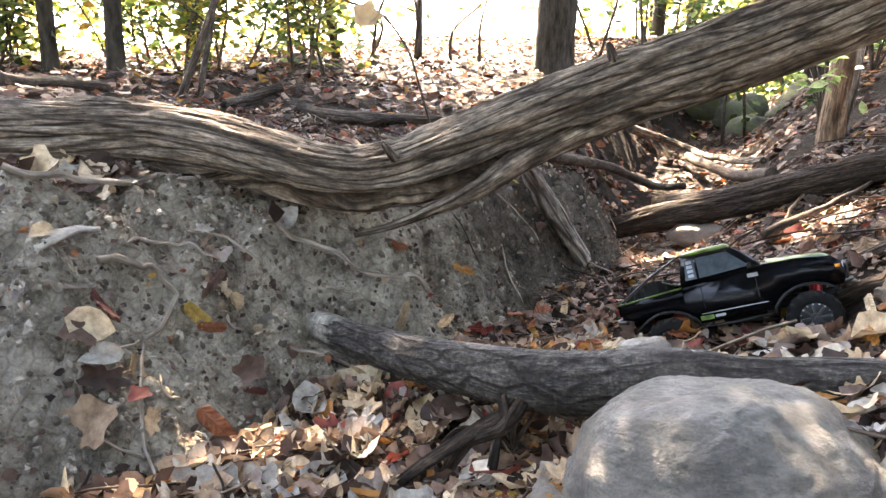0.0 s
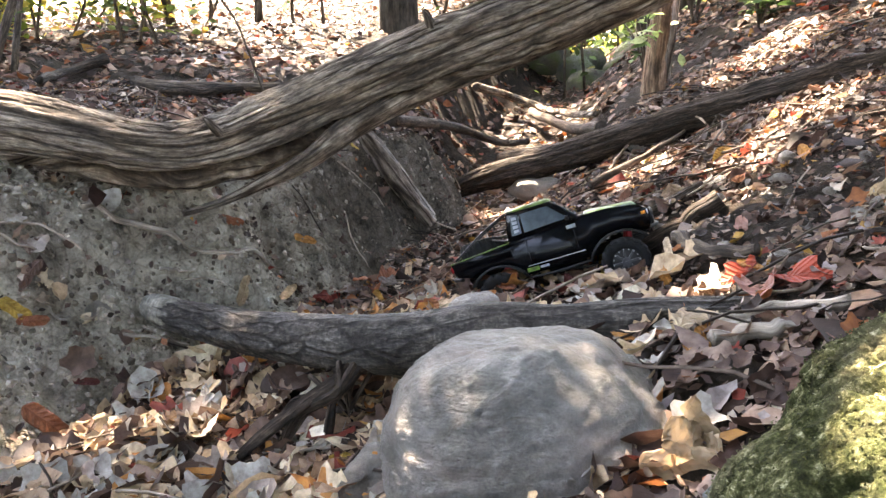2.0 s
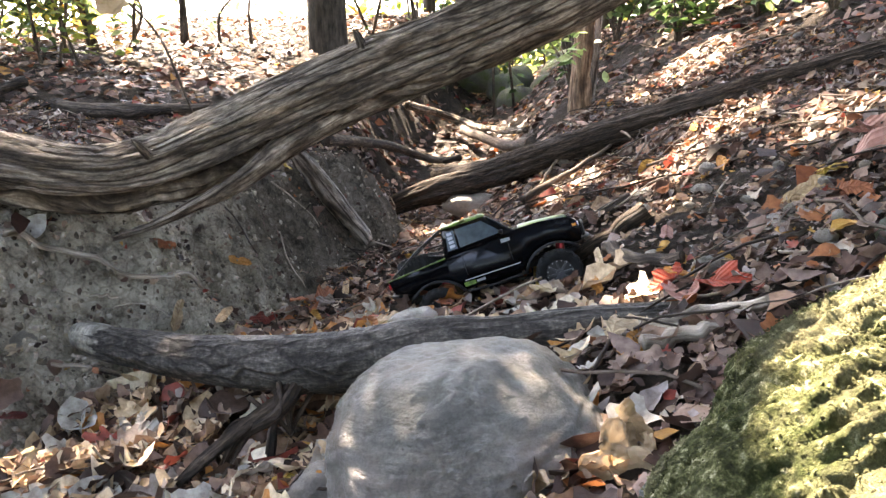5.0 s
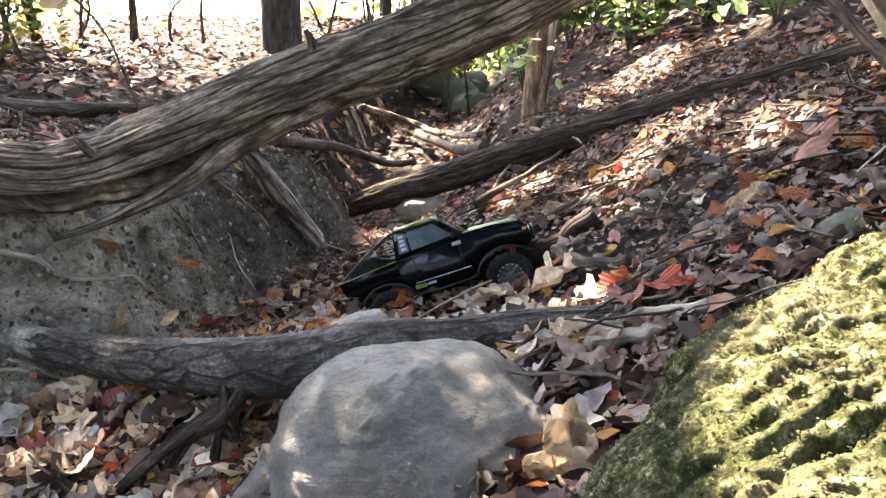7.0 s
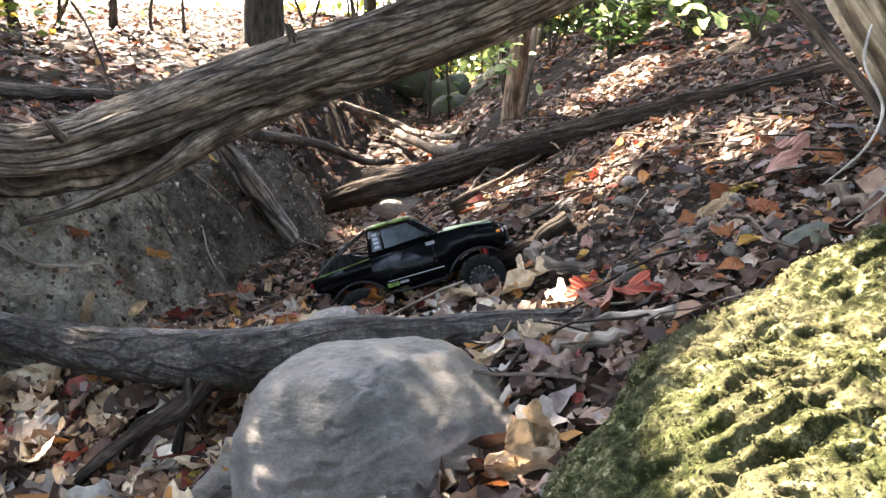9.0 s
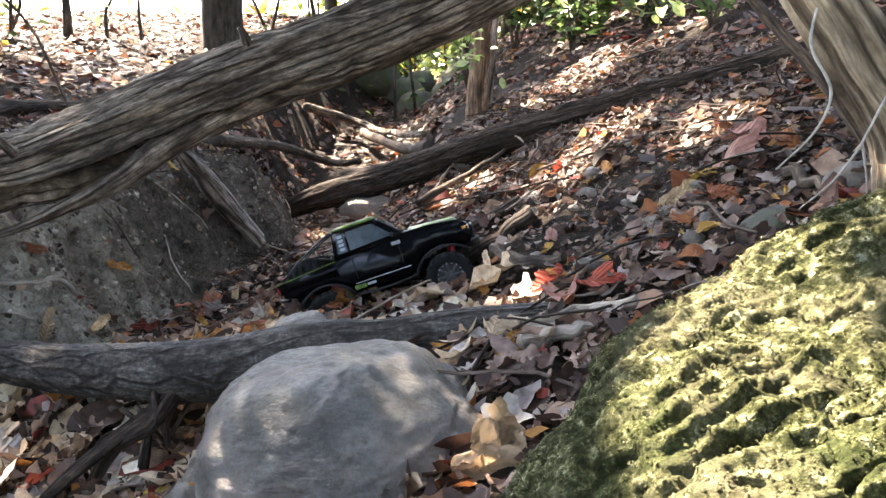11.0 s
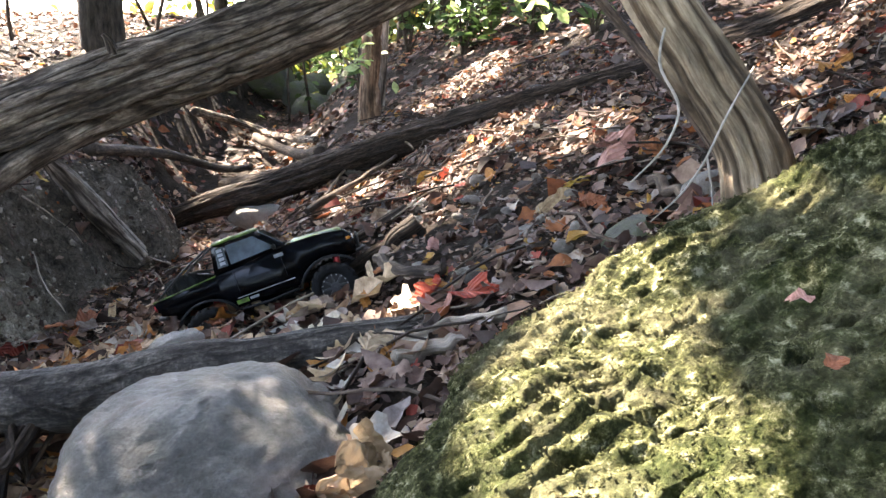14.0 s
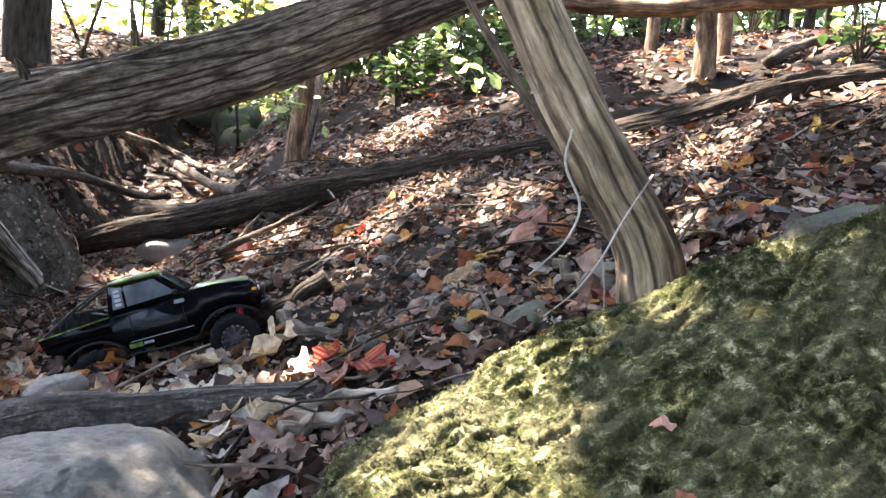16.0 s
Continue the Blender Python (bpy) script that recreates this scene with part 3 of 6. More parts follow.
def mossy_rock():
    """A broad slab, higher towards one end, its top tipped a little, with pits and steps in it."""
    nr, na = 270, 860
    rho, ang = np.meshgrid(np.linspace(0.0, 1.0, nr) ** 0.75, np.linspace(0, 2 * np.pi, na, endpoint=False), indexing="ij")
    edge = 1 + 0.06 * fractal(np.cos(ang) * 1.6, np.sin(ang) * 1.6, seed=41)
    u, v = 0.61 * rho * np.cos(ang) * edge, 0.46 * rho * np.sin(ang) * edge
    x, y = 0.84 + 0.87 * u + 0.5 * v, 0.145 - 0.5 * u + 0.87 * v
    top = 0.615 + 0.22 * (u + 0.2) + 0.30 * soft_ramp(u + 0.2, 0.12) + 0.22 * (v - 0.03)
    z = 0.15 + (top - 0.15) * (1 - rho**9) ** 0.48
    flat = 1 - rho**5
    run, cut = 0.96 * u + 0.30 * v, -0.30 * u + 0.96 * v
    ledge = cut * 10 + 0.5 * value_noise(u * 6, v * 6, seed=49)
    steps = 0.016 * (np.abs(value_noise(ledge * 1.2, run * 2.5, seed=44)) ** 0.6 - 0.5) + 0.010 * fractal(u * 9, v * 9, seed=42)
    saw = cut * 36 + 1.3 * value_noise(u * 9, v * 9, seed=54) + 0.5 * value_noise(u * 26, v * 26, seed=58)
    saw = saw - np.floor(saw)
    steps = steps + 0.013 * (smooth_step(saw, 0.0, 0.28) * (1 - saw) - 0.3) * smooth_step(value_noise(u * 8, v * 12, seed=55), -0.4, 0.3)
    wr, wc = run + 0.012 * value_noise(x * 28, y * 28, seed=51), cut + 0.010 * value_noise(x * 28, y * 28, seed=52)
    mound = fractal(wr * 38, wc * 70, z * 60, 3, 47)
    pits = 0.0045 * mound - 0.013 * smooth_step(-value_noise(wr * 36, wc * 92, z * 80, 46), 0.25, 0.7) + 0.003 * fractal(x * 45, y * 45, z * 45, 4, 43) + 0.0018 * value_noise(x * 170, y * 170, z * 140, 48)
    z = z - 0.032 * np.exp(-((x - 0.70) ** 2 + (y - 0.50) ** 2) / 0.018)
    push = (0.02 * fractal(ang * 5, z * 14, seed=45) - 0.010 * np.exp(-(value_noise(ang * 3 + z * 4, z * 24, seed=56) / 0.16) ** 2)) * rho**3
    x, y = x + np.cos(ang) * push, y + np.sin(ang) * push
    shape = np.stack([x, y, z], -1)
    out = np.cross(np.gradient(shape, axis=0), np.roll(shape, -1, 1) - np.roll(shape, 1, 1))
    out = out / (np.linalg.norm(out, axis=2, keepdims=True) + 1e-12)
    out[:4] = (0, 0, 1)
    x, y, z = np.moveaxis(shape + out * (steps * flat + pits * (0.4 + 0.6 * flat))[..., None], -1, 0)
    p = np.stack([x, y, z], -1).reshape(-1, 3)
    faces = [(a * na + b, a * na + (b + 1) % na, (a + 1) * na + (b + 1) % na, (a + 1) * na + b) for a in range(nr - 1) for b in range(na)]
    me = bpy.data.meshes.new("mossy_rock")
    me.from_pydata(p, [], [f[::-1] for f in faces])
    worn = smooth_step(0.6 * fractal(x * 7, y * 7, z * 7, 3, 53) + 1.3 * smooth_step(0.52 - z, 0.0, 0.10) * smooth_step(rho, 0.86, 0.95), 0.75, 0.95)
    me.attributes.new("bare", "FLOAT", "POINT").data.foreach_set("value", worn.ravel().astype(np.float32))
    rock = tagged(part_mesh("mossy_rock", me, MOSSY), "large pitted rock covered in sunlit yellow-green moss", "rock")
    rng = np.random.default_rng(61)
    g = np.nonzero((rho > 0.05) & (rho < 0.97))
    w = rng.random(len(g[0])) < np.clip(rho[g], 0.1, 1) * 0.36
    i, j = g[0][w], g[1][w]
    bare = worn[i, j] > 0.35
    i, j = i[~bare], j[~bare]
    grid = np.stack([x, y, z], -1)
    q = grid[i, j] + rng.normal(0, 0.002, (len(i), 3))
    du, dv = grid[np.minimum(i + 1, nr - 1), j] - grid[i, j], grid[i, (j + 1) % na] - grid[i, j]
    nrm = np.cross(du, dv)
    nrm /= np.linalg.norm(nrm, axis=1)[:, None] + 1e-9
    nrm *= np.sign(nrm[:, 2:3] + 1e-9)
    star = np.array([(0, 0, 0.75), (1, 0, -0.15), (0.1, 0.35, 0.25), (-0.6, 0.8, -0.15), (-0.4, 0, 0.25), (-0.6, -0.8, -0.15), (0.1, -0.35, 0.25)])
    fs = [(0, 1, 2), (0, 2, 3), (0, 3, 4), (0, 4, 5), (0, 5, 6), (0, 6, 1)]
    turn = turn_matrices(nrm, rng.uniform(0, 6.3, len(q)), rng.gamma(2, 0.25, len(q)), rng.uniform(0, 6.3, len(q)))
    tufts = leaf_mesh("moss", q, turn, rng.uniform(0.0013, 0.0032, len(q)), np.zeros(len(q), int), [(star, fs)])
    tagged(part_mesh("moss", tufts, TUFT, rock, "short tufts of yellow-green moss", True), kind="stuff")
    return rock


mossy_rock()
stone("flat_stone", "pale flat stone lying in leaf litter", (1.066, 3.09, 0.215), (0.12, 0.09, 0.06), 8, GREY_STONE, (0, 0, -20))
stone("flat_stone", "thin flat grey stone on the slope", (1.065, 1.17, 0.495), (0.05, 0.034, 0.013), 9, GREY_STONE, (-14, -18, 30))
for n, (dx, dy, dz, r) in enumerate([(0, 0, 0, 0.16), (-0.25, 0.2, 0.15, 0.26), (0.25, 0.3, 0.05, 0.17), (0.45, -0.3, -0.05, 0.2), (-0.05, -0.45, -0.12, 0.15), (0.75, 0.2, 0.1, 0.24)]):
    stone("mossy_stone", "rounded mossy stone heaped at the head of the gully", (2.6 + dx, 6.9 + dy, 0.62 + dz), (r * 1.15, r, r * 0.8), 20 + n, GREEN_STONE, (0, 0, 40 * n), "stones heaped in the gully")


# ---- logs and branches ----
def fibres(deep, seed, groove=None, furrow=0.0, girth=0.09):
    """Relief along a limb: swells, ridges, furrows between strips of bark and, where given, one long split."""
    def rough(a, l, p):
        fine = fractal(a * 5.0, l * 5, seed=seed, octaves=4) * 0.5
        wave = fractal(np.cos(a) * 2.5, np.sin(a) * 2.5 + l * 0.4, l * 2.2, 3, seed + 9)
        ridges = value_noise(a * 9 + 1.5 * value_noise(l * 3, a * 1.5, seed=seed), l * 4.0, seed=seed + 3)
        out = deep * (0.55 * fine + 0.9 * wave + 0.55 * ridges)
        if furrow:
            arc_at = a * girth + 0.012 * fractal(l * 5, a * 1.6, seed=seed + 20, octaves=2)
            for across_n, along_n, share in ((34, 3.4, 1.0), (62, 6.5, 0.6), (115, 12, 0.35)):
                v = value_noise(arc_at * across_n, l * along_n, seed=seed + across_n)
                some = smooth_step(value_noise(arc_at * 12, l * 3.0, seed=seed + across_n + 1), -0.55, 0.1)
                out = out - furrow * share * np.exp(-(v / 0.15) ** 2) * some
        if groove:
            at, drift, width, depth, start, end = groove
            mid = at + drift * (l - start) / (end - start) + 0.10 * fractal(l * 5, 0 * l, seed=3, octaves=3)
            off = np.angle(np.exp(1j * (a - mid)))
            thin = width * (1 - 0.6 * smooth_step(l, start + 0.3, end))
            out = out - depth * np.exp(-(off / thin) ** 4) * smooth_step(l, start, start + 0.18) * (1 - smooth_step(l, end - 0.35, end))
        return out
    return rough


def limb(name, label, category, points, mat, n_long=60, n_round=16, rough=None, group="", parent=None):
    ob = part_mesh(name, tube_mesh(name, points, n_long, n_round, rough), mat, parent, label if parent else "")
    return ob if parent else tagged(ob, label, category, group)


big_log = thing("fallen_log", "large weathered grey fallen log bridging the gully bank", "log")
limb("trunk", "", "", [(-2.6, 1.70, 0.80, 0.10), (-1.8, 1.74, 0.75, 0.10), (-1.07, 1.80, 0.70, 0.093), (-0.69, 1.87, 0.69, 0.09), (-0.32, 1.87, 0.605, 0.084), (-0.13, 1.89, 0.605, 0.086),
      (0.16, 1.89, 0.71, 0.092), (0.39, 1.87, 0.80, 0.092), (0.68, 1.84, 0.90, 0.09), (0.96, 1.78, 1.02, 0.09), (1.30, 1.69, 1.2, 0.088), (1.75, 1.58, 1.44, 0.085), (2.5, 1.4, 1.9, 0.08)],
     LOG_WOOD, 560, 150, fibres(0.010, 5, (-1.0, 0.5, 0.34, 0.072, 2.0, 3.25), 0.009), parent=big_log)
limb("splinter", "torn strip of wood hanging under the log", "", [(0.42, 1.86, 0.76, 0.03), (0.20, 1.83, 0.655, 0.034), (0.08, 1.81, 0.58, 0.026), (-0.04, 1.785, 0.525, 0.017), (-0.13, 1.77, 0.49, 0.010), (-0.22, 1.76, 0.47, 0.003)], LOG_WOOD, 90, 24, fibres(0.006, 6, None, 0.003, 0.03), parent=big_log)
limb("knot", "broken branch stub", "", [(0.40, 1.83, 0.86, 0.017), (0.385, 1.82, 0.905, 0.010), (0.375, 1.815, 0.92, 0.005)], LOG_WOOD, 10, 10, fibres(0.004, 7), parent=big_log)
limb("knot", "broken branch stub", "", [(-0.125, 1.81, 0.65, 0.013), (-0.14, 1.785, 0.675, 0.010), (-0.15, 1.77, 0.69, 0.004)], LOG_WOOD, 10, 10, parent=big_log)

limb("slope_log", "dark rotten log lying up the leafy slope", "log", [(0.66, 3.30, 0.190, 0.04), (0.90, 3.20, 0.280, 0.055), (1.20, 3.05, 0.380, 0.06), (1.65, 2.70, 0.565, 0.062), (1.95, 2.40, 0.690, 0.063), (2.30, 2.12, 0.815, 0.064), (2.70, 1.90, 0.960, 0.066), (3.10, 1.72, 1.125, 0.068), (3.50, 1.50, 1.230, 0.07), (4.3, 0.95, 1.410, 0.07)],
     DARK_WOOD, 260, 60, fibres(0.012, 15, None, 0.007, 0.06))
stub = thing("ground_log", "grey cracked log with a blunt tip half buried in leaves", "log")
limb("trunk", "", "", [(-0.315, 1.735, 0.255, 0.012), (-0.295, 1.715, 0.253, 0.03), (-0.25, 1.675, 0.25, 0.037), (-0.11, 1.55, 0.25, 0.043), (0.01, 1.45, 0.255, 0.05), (0.22, 1.29, 0.285, 0.058),
      (0.39, 1.19, 0.33, 0.056), (0.48, 1.12, 0.345, 0.052), (0.61, 1.05, 0.37, 0.05), (0.85, 0.93, 0.40, 0.045)], STUB_WOOD, 240, 64, fibres(0.004, 25, None, 0.0015, 0.05), parent=stub)
for n, (bx, by, bend) in enumerate(((-0.08, 1.21, 0.03), (-0.02, 1.17, -0.02), (0.07, 1.16, 0.02), (-0.03, 1.27, -0.03))):
    limb("root", "dark twisted root under the log", "", [(0.17 - 0.02 * n, 1.30, 0.25, 0.016 - 0.003 * n), (0.10, 1.245 + bend, 0.225, 0.013 - 0.003 * n), (0.6 * bx + 0.04, 0.6 * by + 0.5 - bend, 0.19, 0.011 - 0.002 * n), (bx, by, 0.13, 0.008 - 0.0015 * n)], DARK_WOOD, 50, 14, fibres(0.006, 26 + n), parent=stub)
limb("tip", "pale blunt lichen-grey tip", "", [(-0.325, 1.742, 0.256, 0.020), (-0.315, 1.735, 0.256, 0.030), (-0.295, 1.716, 0.254, 0.036), (-0.26, 1.685, 0.251, 0.0385), (-0.235, 1.662, 0.250, 0.036)], TIP_WOOD, 40, 40, fibres(0.003, 27), parent=stub)
root_rng = np.random.default_rng(29)
for n in range(10):
    a, b = np.array([0.16 + root_rng.normal(0, 0.05), 1.30, 0.235]), np.array([root_rng.uniform(-0.1, 0.3), root_rng.uniform(1.12, 1.26), 0.135])
    mid = (a + b) / 2 + root_rng.normal(0, 0.03, 3)
    limb("rootlet", "", "", [(*a, 0.005), (*mid, 0.004), (*b, 0.002)], TWIG_WOOD, 16, 6, parent=stub)
limb("dead_post", "splintered grey dead limb leaning on the bank", "branch", [(0.25, 2.55, 0.58, 0.016), (0.30, 2.61, 0.51, 0.034), (0.42, 2.72, 0.34, 0.040), (0.53, 2.80, 0.18, 0.034)], GREY_WOOD, 70, 30, fibres(0.009, 35, None, 0.006, 0.03))

lean = thing("leaning_tree", "leaning young tree with pale peeling bark and cracks", "tree")
limb("trunk", "", "", [(1.16, 0.60, 0.50, 0.075), (1.12, 0.63, 0.64, 0.060), (1.085, 0.645, 0.74, 0.048), (1.03, 0.69, 0.85, 0.044), (0.98, 0.735, 0.95, 0.043), (0.93, 0.78, 1.06, 0.044), (0.82, 0.86, 1.30, 0.043), (0.6, 1.0, 1.8, 0.038), (0.2, 1.2, 2.6, 0.03)],
     PALE_WOOD, 260, 72, fibres(0.006, 45, (0.6, 0.0, 0.16, 0.018, 0.05, 1.2), 0.005, 0.045), parent=lean)
limb("shoot", "thin bare shoot beside the trunk", "", [(1.19, 0.70, 0.62, 0.010), (1.15, 0.82, 0.78, 0.010), (1.13, 0.92, 0.88, 0.009), (1.09, 1.01, 0.99, 0.009), (1.02, 1.15, 1.2, 0.007), (0.9, 1.3, 1.6, 0.005)], TWIG_WOOD, 40, 10, fibres(0.002, 46), parent=lean)

snag = thing("snag", "slim orange-brown dead tree with a splintered, flaring foot", "tree")
limb("trunk", "", "", [(1.86, 3.68, 0.30, 0.10), (1.86, 3.66, 0.50, 0.070), (1.85, 3.64, 0.70, 0.052), (1.86, 3.63, 0.92, 0.047), (1.88, 3.62, 1.25, 0.045), (1.92, 3.62, 1.9, 0.04)], ORANGE_WOOD, 90, 40, fibres(0.010, 55, None, 0.009, 0.06), parent=snag)
limb("stem", "thin grey second stem", "", [(1.96, 3.74, 0.35, 0.035), (1.96, 3.73, 0.7, 0.028), (1.99, 3.72, 1.1, 0.026), (2.03, 3.7, 1.9, 0.022)], GREY_WOOD, 40, 14, fibres(0.004, 56), parent=snag)
snag_rng = np.random.default_rng(57)
for n in range(9):
    a = 2.6 + n * 0.32
    x, y = 1.86 + 0.085 * math.cos(a), 3.67 + 0.085 * math.sin(a)
    limb("splinter", "pale splinter at the foot", "", [(x, y, 0.38, 0.010), (x + 0.3 * (1.86 - x), y + 0.3 * (3.67 - y), 0.55, 0.008), (x + 0.5 * (1.86 - x), y + 0.5 * (3.67 - y), snag_rng.uniform(0.62, 0.8), 0.002)], PALE_WOOD, 8, 6, parent=snag)
shoot_tips = np.array([1.72, 3.52, 0.93]) + snag_rng.normal(0, 1, (34, 3)) * (0.10, 0.06, 0.07)

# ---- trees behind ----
# x, y, z of wanted sun spots, and half widths of holes cut for them
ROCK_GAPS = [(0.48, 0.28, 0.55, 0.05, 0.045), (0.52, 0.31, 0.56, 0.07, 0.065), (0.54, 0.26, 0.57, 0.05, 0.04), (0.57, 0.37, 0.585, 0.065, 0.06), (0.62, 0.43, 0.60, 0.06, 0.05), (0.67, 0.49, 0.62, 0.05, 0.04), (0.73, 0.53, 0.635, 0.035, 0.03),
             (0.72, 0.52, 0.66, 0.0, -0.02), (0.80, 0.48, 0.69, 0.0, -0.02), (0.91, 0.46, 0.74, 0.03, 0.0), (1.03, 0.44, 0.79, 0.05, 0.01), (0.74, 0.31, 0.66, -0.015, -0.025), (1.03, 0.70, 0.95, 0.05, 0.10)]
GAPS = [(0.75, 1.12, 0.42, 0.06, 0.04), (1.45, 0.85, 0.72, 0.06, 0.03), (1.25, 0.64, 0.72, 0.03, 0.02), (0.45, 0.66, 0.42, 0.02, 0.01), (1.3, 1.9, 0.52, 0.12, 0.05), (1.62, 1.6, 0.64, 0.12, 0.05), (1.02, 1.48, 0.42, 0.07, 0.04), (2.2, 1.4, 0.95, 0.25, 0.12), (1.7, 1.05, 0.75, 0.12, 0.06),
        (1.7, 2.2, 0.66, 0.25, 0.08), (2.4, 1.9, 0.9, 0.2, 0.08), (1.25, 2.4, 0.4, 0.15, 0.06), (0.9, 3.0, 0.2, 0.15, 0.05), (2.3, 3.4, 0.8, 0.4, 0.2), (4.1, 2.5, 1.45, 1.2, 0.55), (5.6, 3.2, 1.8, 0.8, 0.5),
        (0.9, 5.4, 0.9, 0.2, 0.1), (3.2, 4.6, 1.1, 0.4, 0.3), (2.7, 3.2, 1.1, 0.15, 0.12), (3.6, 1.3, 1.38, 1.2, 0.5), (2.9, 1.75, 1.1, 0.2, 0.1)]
# small holes cut in the high canopy to place soft flecks of sun on the bank, the log and the gully floor
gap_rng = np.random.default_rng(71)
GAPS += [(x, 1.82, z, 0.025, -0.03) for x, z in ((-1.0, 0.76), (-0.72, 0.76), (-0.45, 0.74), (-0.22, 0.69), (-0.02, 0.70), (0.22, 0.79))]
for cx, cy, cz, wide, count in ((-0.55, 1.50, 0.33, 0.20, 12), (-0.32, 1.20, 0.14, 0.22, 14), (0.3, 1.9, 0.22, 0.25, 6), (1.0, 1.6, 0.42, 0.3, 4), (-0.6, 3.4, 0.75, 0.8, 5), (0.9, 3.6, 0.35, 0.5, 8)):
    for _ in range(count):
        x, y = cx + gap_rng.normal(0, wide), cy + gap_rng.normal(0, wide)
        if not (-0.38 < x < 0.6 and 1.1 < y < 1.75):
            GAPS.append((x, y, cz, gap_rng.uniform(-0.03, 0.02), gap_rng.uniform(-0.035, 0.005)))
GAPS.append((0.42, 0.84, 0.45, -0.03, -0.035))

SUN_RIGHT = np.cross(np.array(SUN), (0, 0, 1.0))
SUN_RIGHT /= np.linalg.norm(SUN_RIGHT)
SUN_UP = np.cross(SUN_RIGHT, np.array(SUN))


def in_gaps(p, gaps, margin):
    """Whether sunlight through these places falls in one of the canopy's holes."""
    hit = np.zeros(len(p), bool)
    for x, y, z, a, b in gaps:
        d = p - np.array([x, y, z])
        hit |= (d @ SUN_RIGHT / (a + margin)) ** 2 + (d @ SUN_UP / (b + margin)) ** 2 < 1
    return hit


# where the canopy is thinned to let faint sun through: place, half widths, and the share of leaves removed
THINNED_FOR_SUN = [((0.33, 0.80, 0.45, 0.16, 0.11), 0.58), ((-0.50, 1.32, 0.25, 0.28, 0.16), 0.5), ((-0.30, 1.84, 0.72, 0.50, 0.10), 0.55)]


# leaves left out so that some sun reaches the boulder, bank and log
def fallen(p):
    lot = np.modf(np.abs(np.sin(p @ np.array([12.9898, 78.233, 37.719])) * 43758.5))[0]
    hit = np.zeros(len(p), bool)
    for row, share in THINNED_FOR_SUN:
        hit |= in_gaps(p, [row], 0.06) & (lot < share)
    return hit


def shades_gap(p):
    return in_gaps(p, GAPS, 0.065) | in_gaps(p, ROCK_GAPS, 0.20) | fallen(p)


SIMPLE_LEAF = (np.array([(-0.5, 0, 0), (-0.12, -0.27, 0.05), (0.2, -0.2, 0.04), (0.5, 0, -0.06), (0.2, 0.2, 0.04), (-0.12, 0.27, 0.05)]), [(0, 1, 2, 3), (0, 3, 4, 5)])


def sprig_leaves(name, centres, per, spread, size, rng, mat, parent):
    """Many small leaves about the given places."""
    n = len(centres) * per
    p = np.repeat(centres, per, 0) + rng.normal(0, 1, (n, 3)) * np.array([1, 1, 0.6]) * spread
    turn = turn_matrices(np.tile((0.0, 0.0, 1.0), (n, 1)), rng.uniform(0, 6.3, n), rng.gamma(2, 0.35, n), rng.uniform(0, 6.3, n))
    me = leaf_mesh(name, p, turn, rng.uniform(*size, n), np.zeros(n, int), [SIMPLE_LEAF])
    return part_mesh(name, me, mat, parent)


# leaning tree's added crown of small leaves, unseen, high over the rocks for shade
for n in range(8):
    f = spline([(0.82, 0.86, 1.30), (0.6, 1.0, 1.8), (0.2, 1.2, 2.6)], 20)[min(19, 8 + n + n // 2)]
    e = f + np.array([math.cos(n * 2.4) * 0.65 + 0.1, math.sin(n * 2.4) * 0.45 + 0.45, 0.25])
    limb("limb", "", "", [(*f, 0.012), (*((f + e) / 2 + (0, 0, 0.06)), 0.008), (*e, 0.003)], TWIG_WOOD, 10, 6, parent=lean)
crown_rng = np.random.default_rng(63)
cr = np.sqrt(crown_rng.random(9500)) * np.exp(1j * crown_rng.uniform(0, 6.3, 9500))
cp = np.array([0.84, 0.36, 0.64]) + np.array(SUN) * crown_rng.uniform(2.0, 2.8, 9500)[:, None] + cr.real[:, None] * 1.08 * SUN_RIGHT + cr.imag[:, None] * 0.80 * SUN_UP
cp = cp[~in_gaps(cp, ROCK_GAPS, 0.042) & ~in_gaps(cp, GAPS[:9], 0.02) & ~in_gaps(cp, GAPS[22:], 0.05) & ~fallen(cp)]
sprig_leaves("crown", cp, 1, 0.0, (0.06, 0.10), crown_rng, SHADING_LEAF, lean)
# three more unseen clumps, added to block sky light over the rock's right
for cx, cy, cz, wide, count in ((1.7, 0.2, 2.5, 0.8, 2600), (1.4, -0.7, 2.3, 0.7, 2200), (2.3, 0.9, 2.9, 0.7, 1500)):
    limb("limb", "", "", [(0.6, 1.0, 1.8, 0.02), ((0.6 + cx) / 2, (1.0 + cy) / 2, 2.2, 0.014), (cx, cy, cz - 0.1, 0.005)], TWIG_WOOD, 14, 6, parent=lean)
    cp = np.array([cx, cy, cz]) + crown_rng.normal(0, 1, (count, 3)) * (wide * 0.6, wide * 0.6, 0.16)
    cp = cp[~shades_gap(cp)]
    sprig_leaves("crown", cp, 1, 0.0, (0.09, 0.15), crown_rng, SHADING_LEAF, lean)


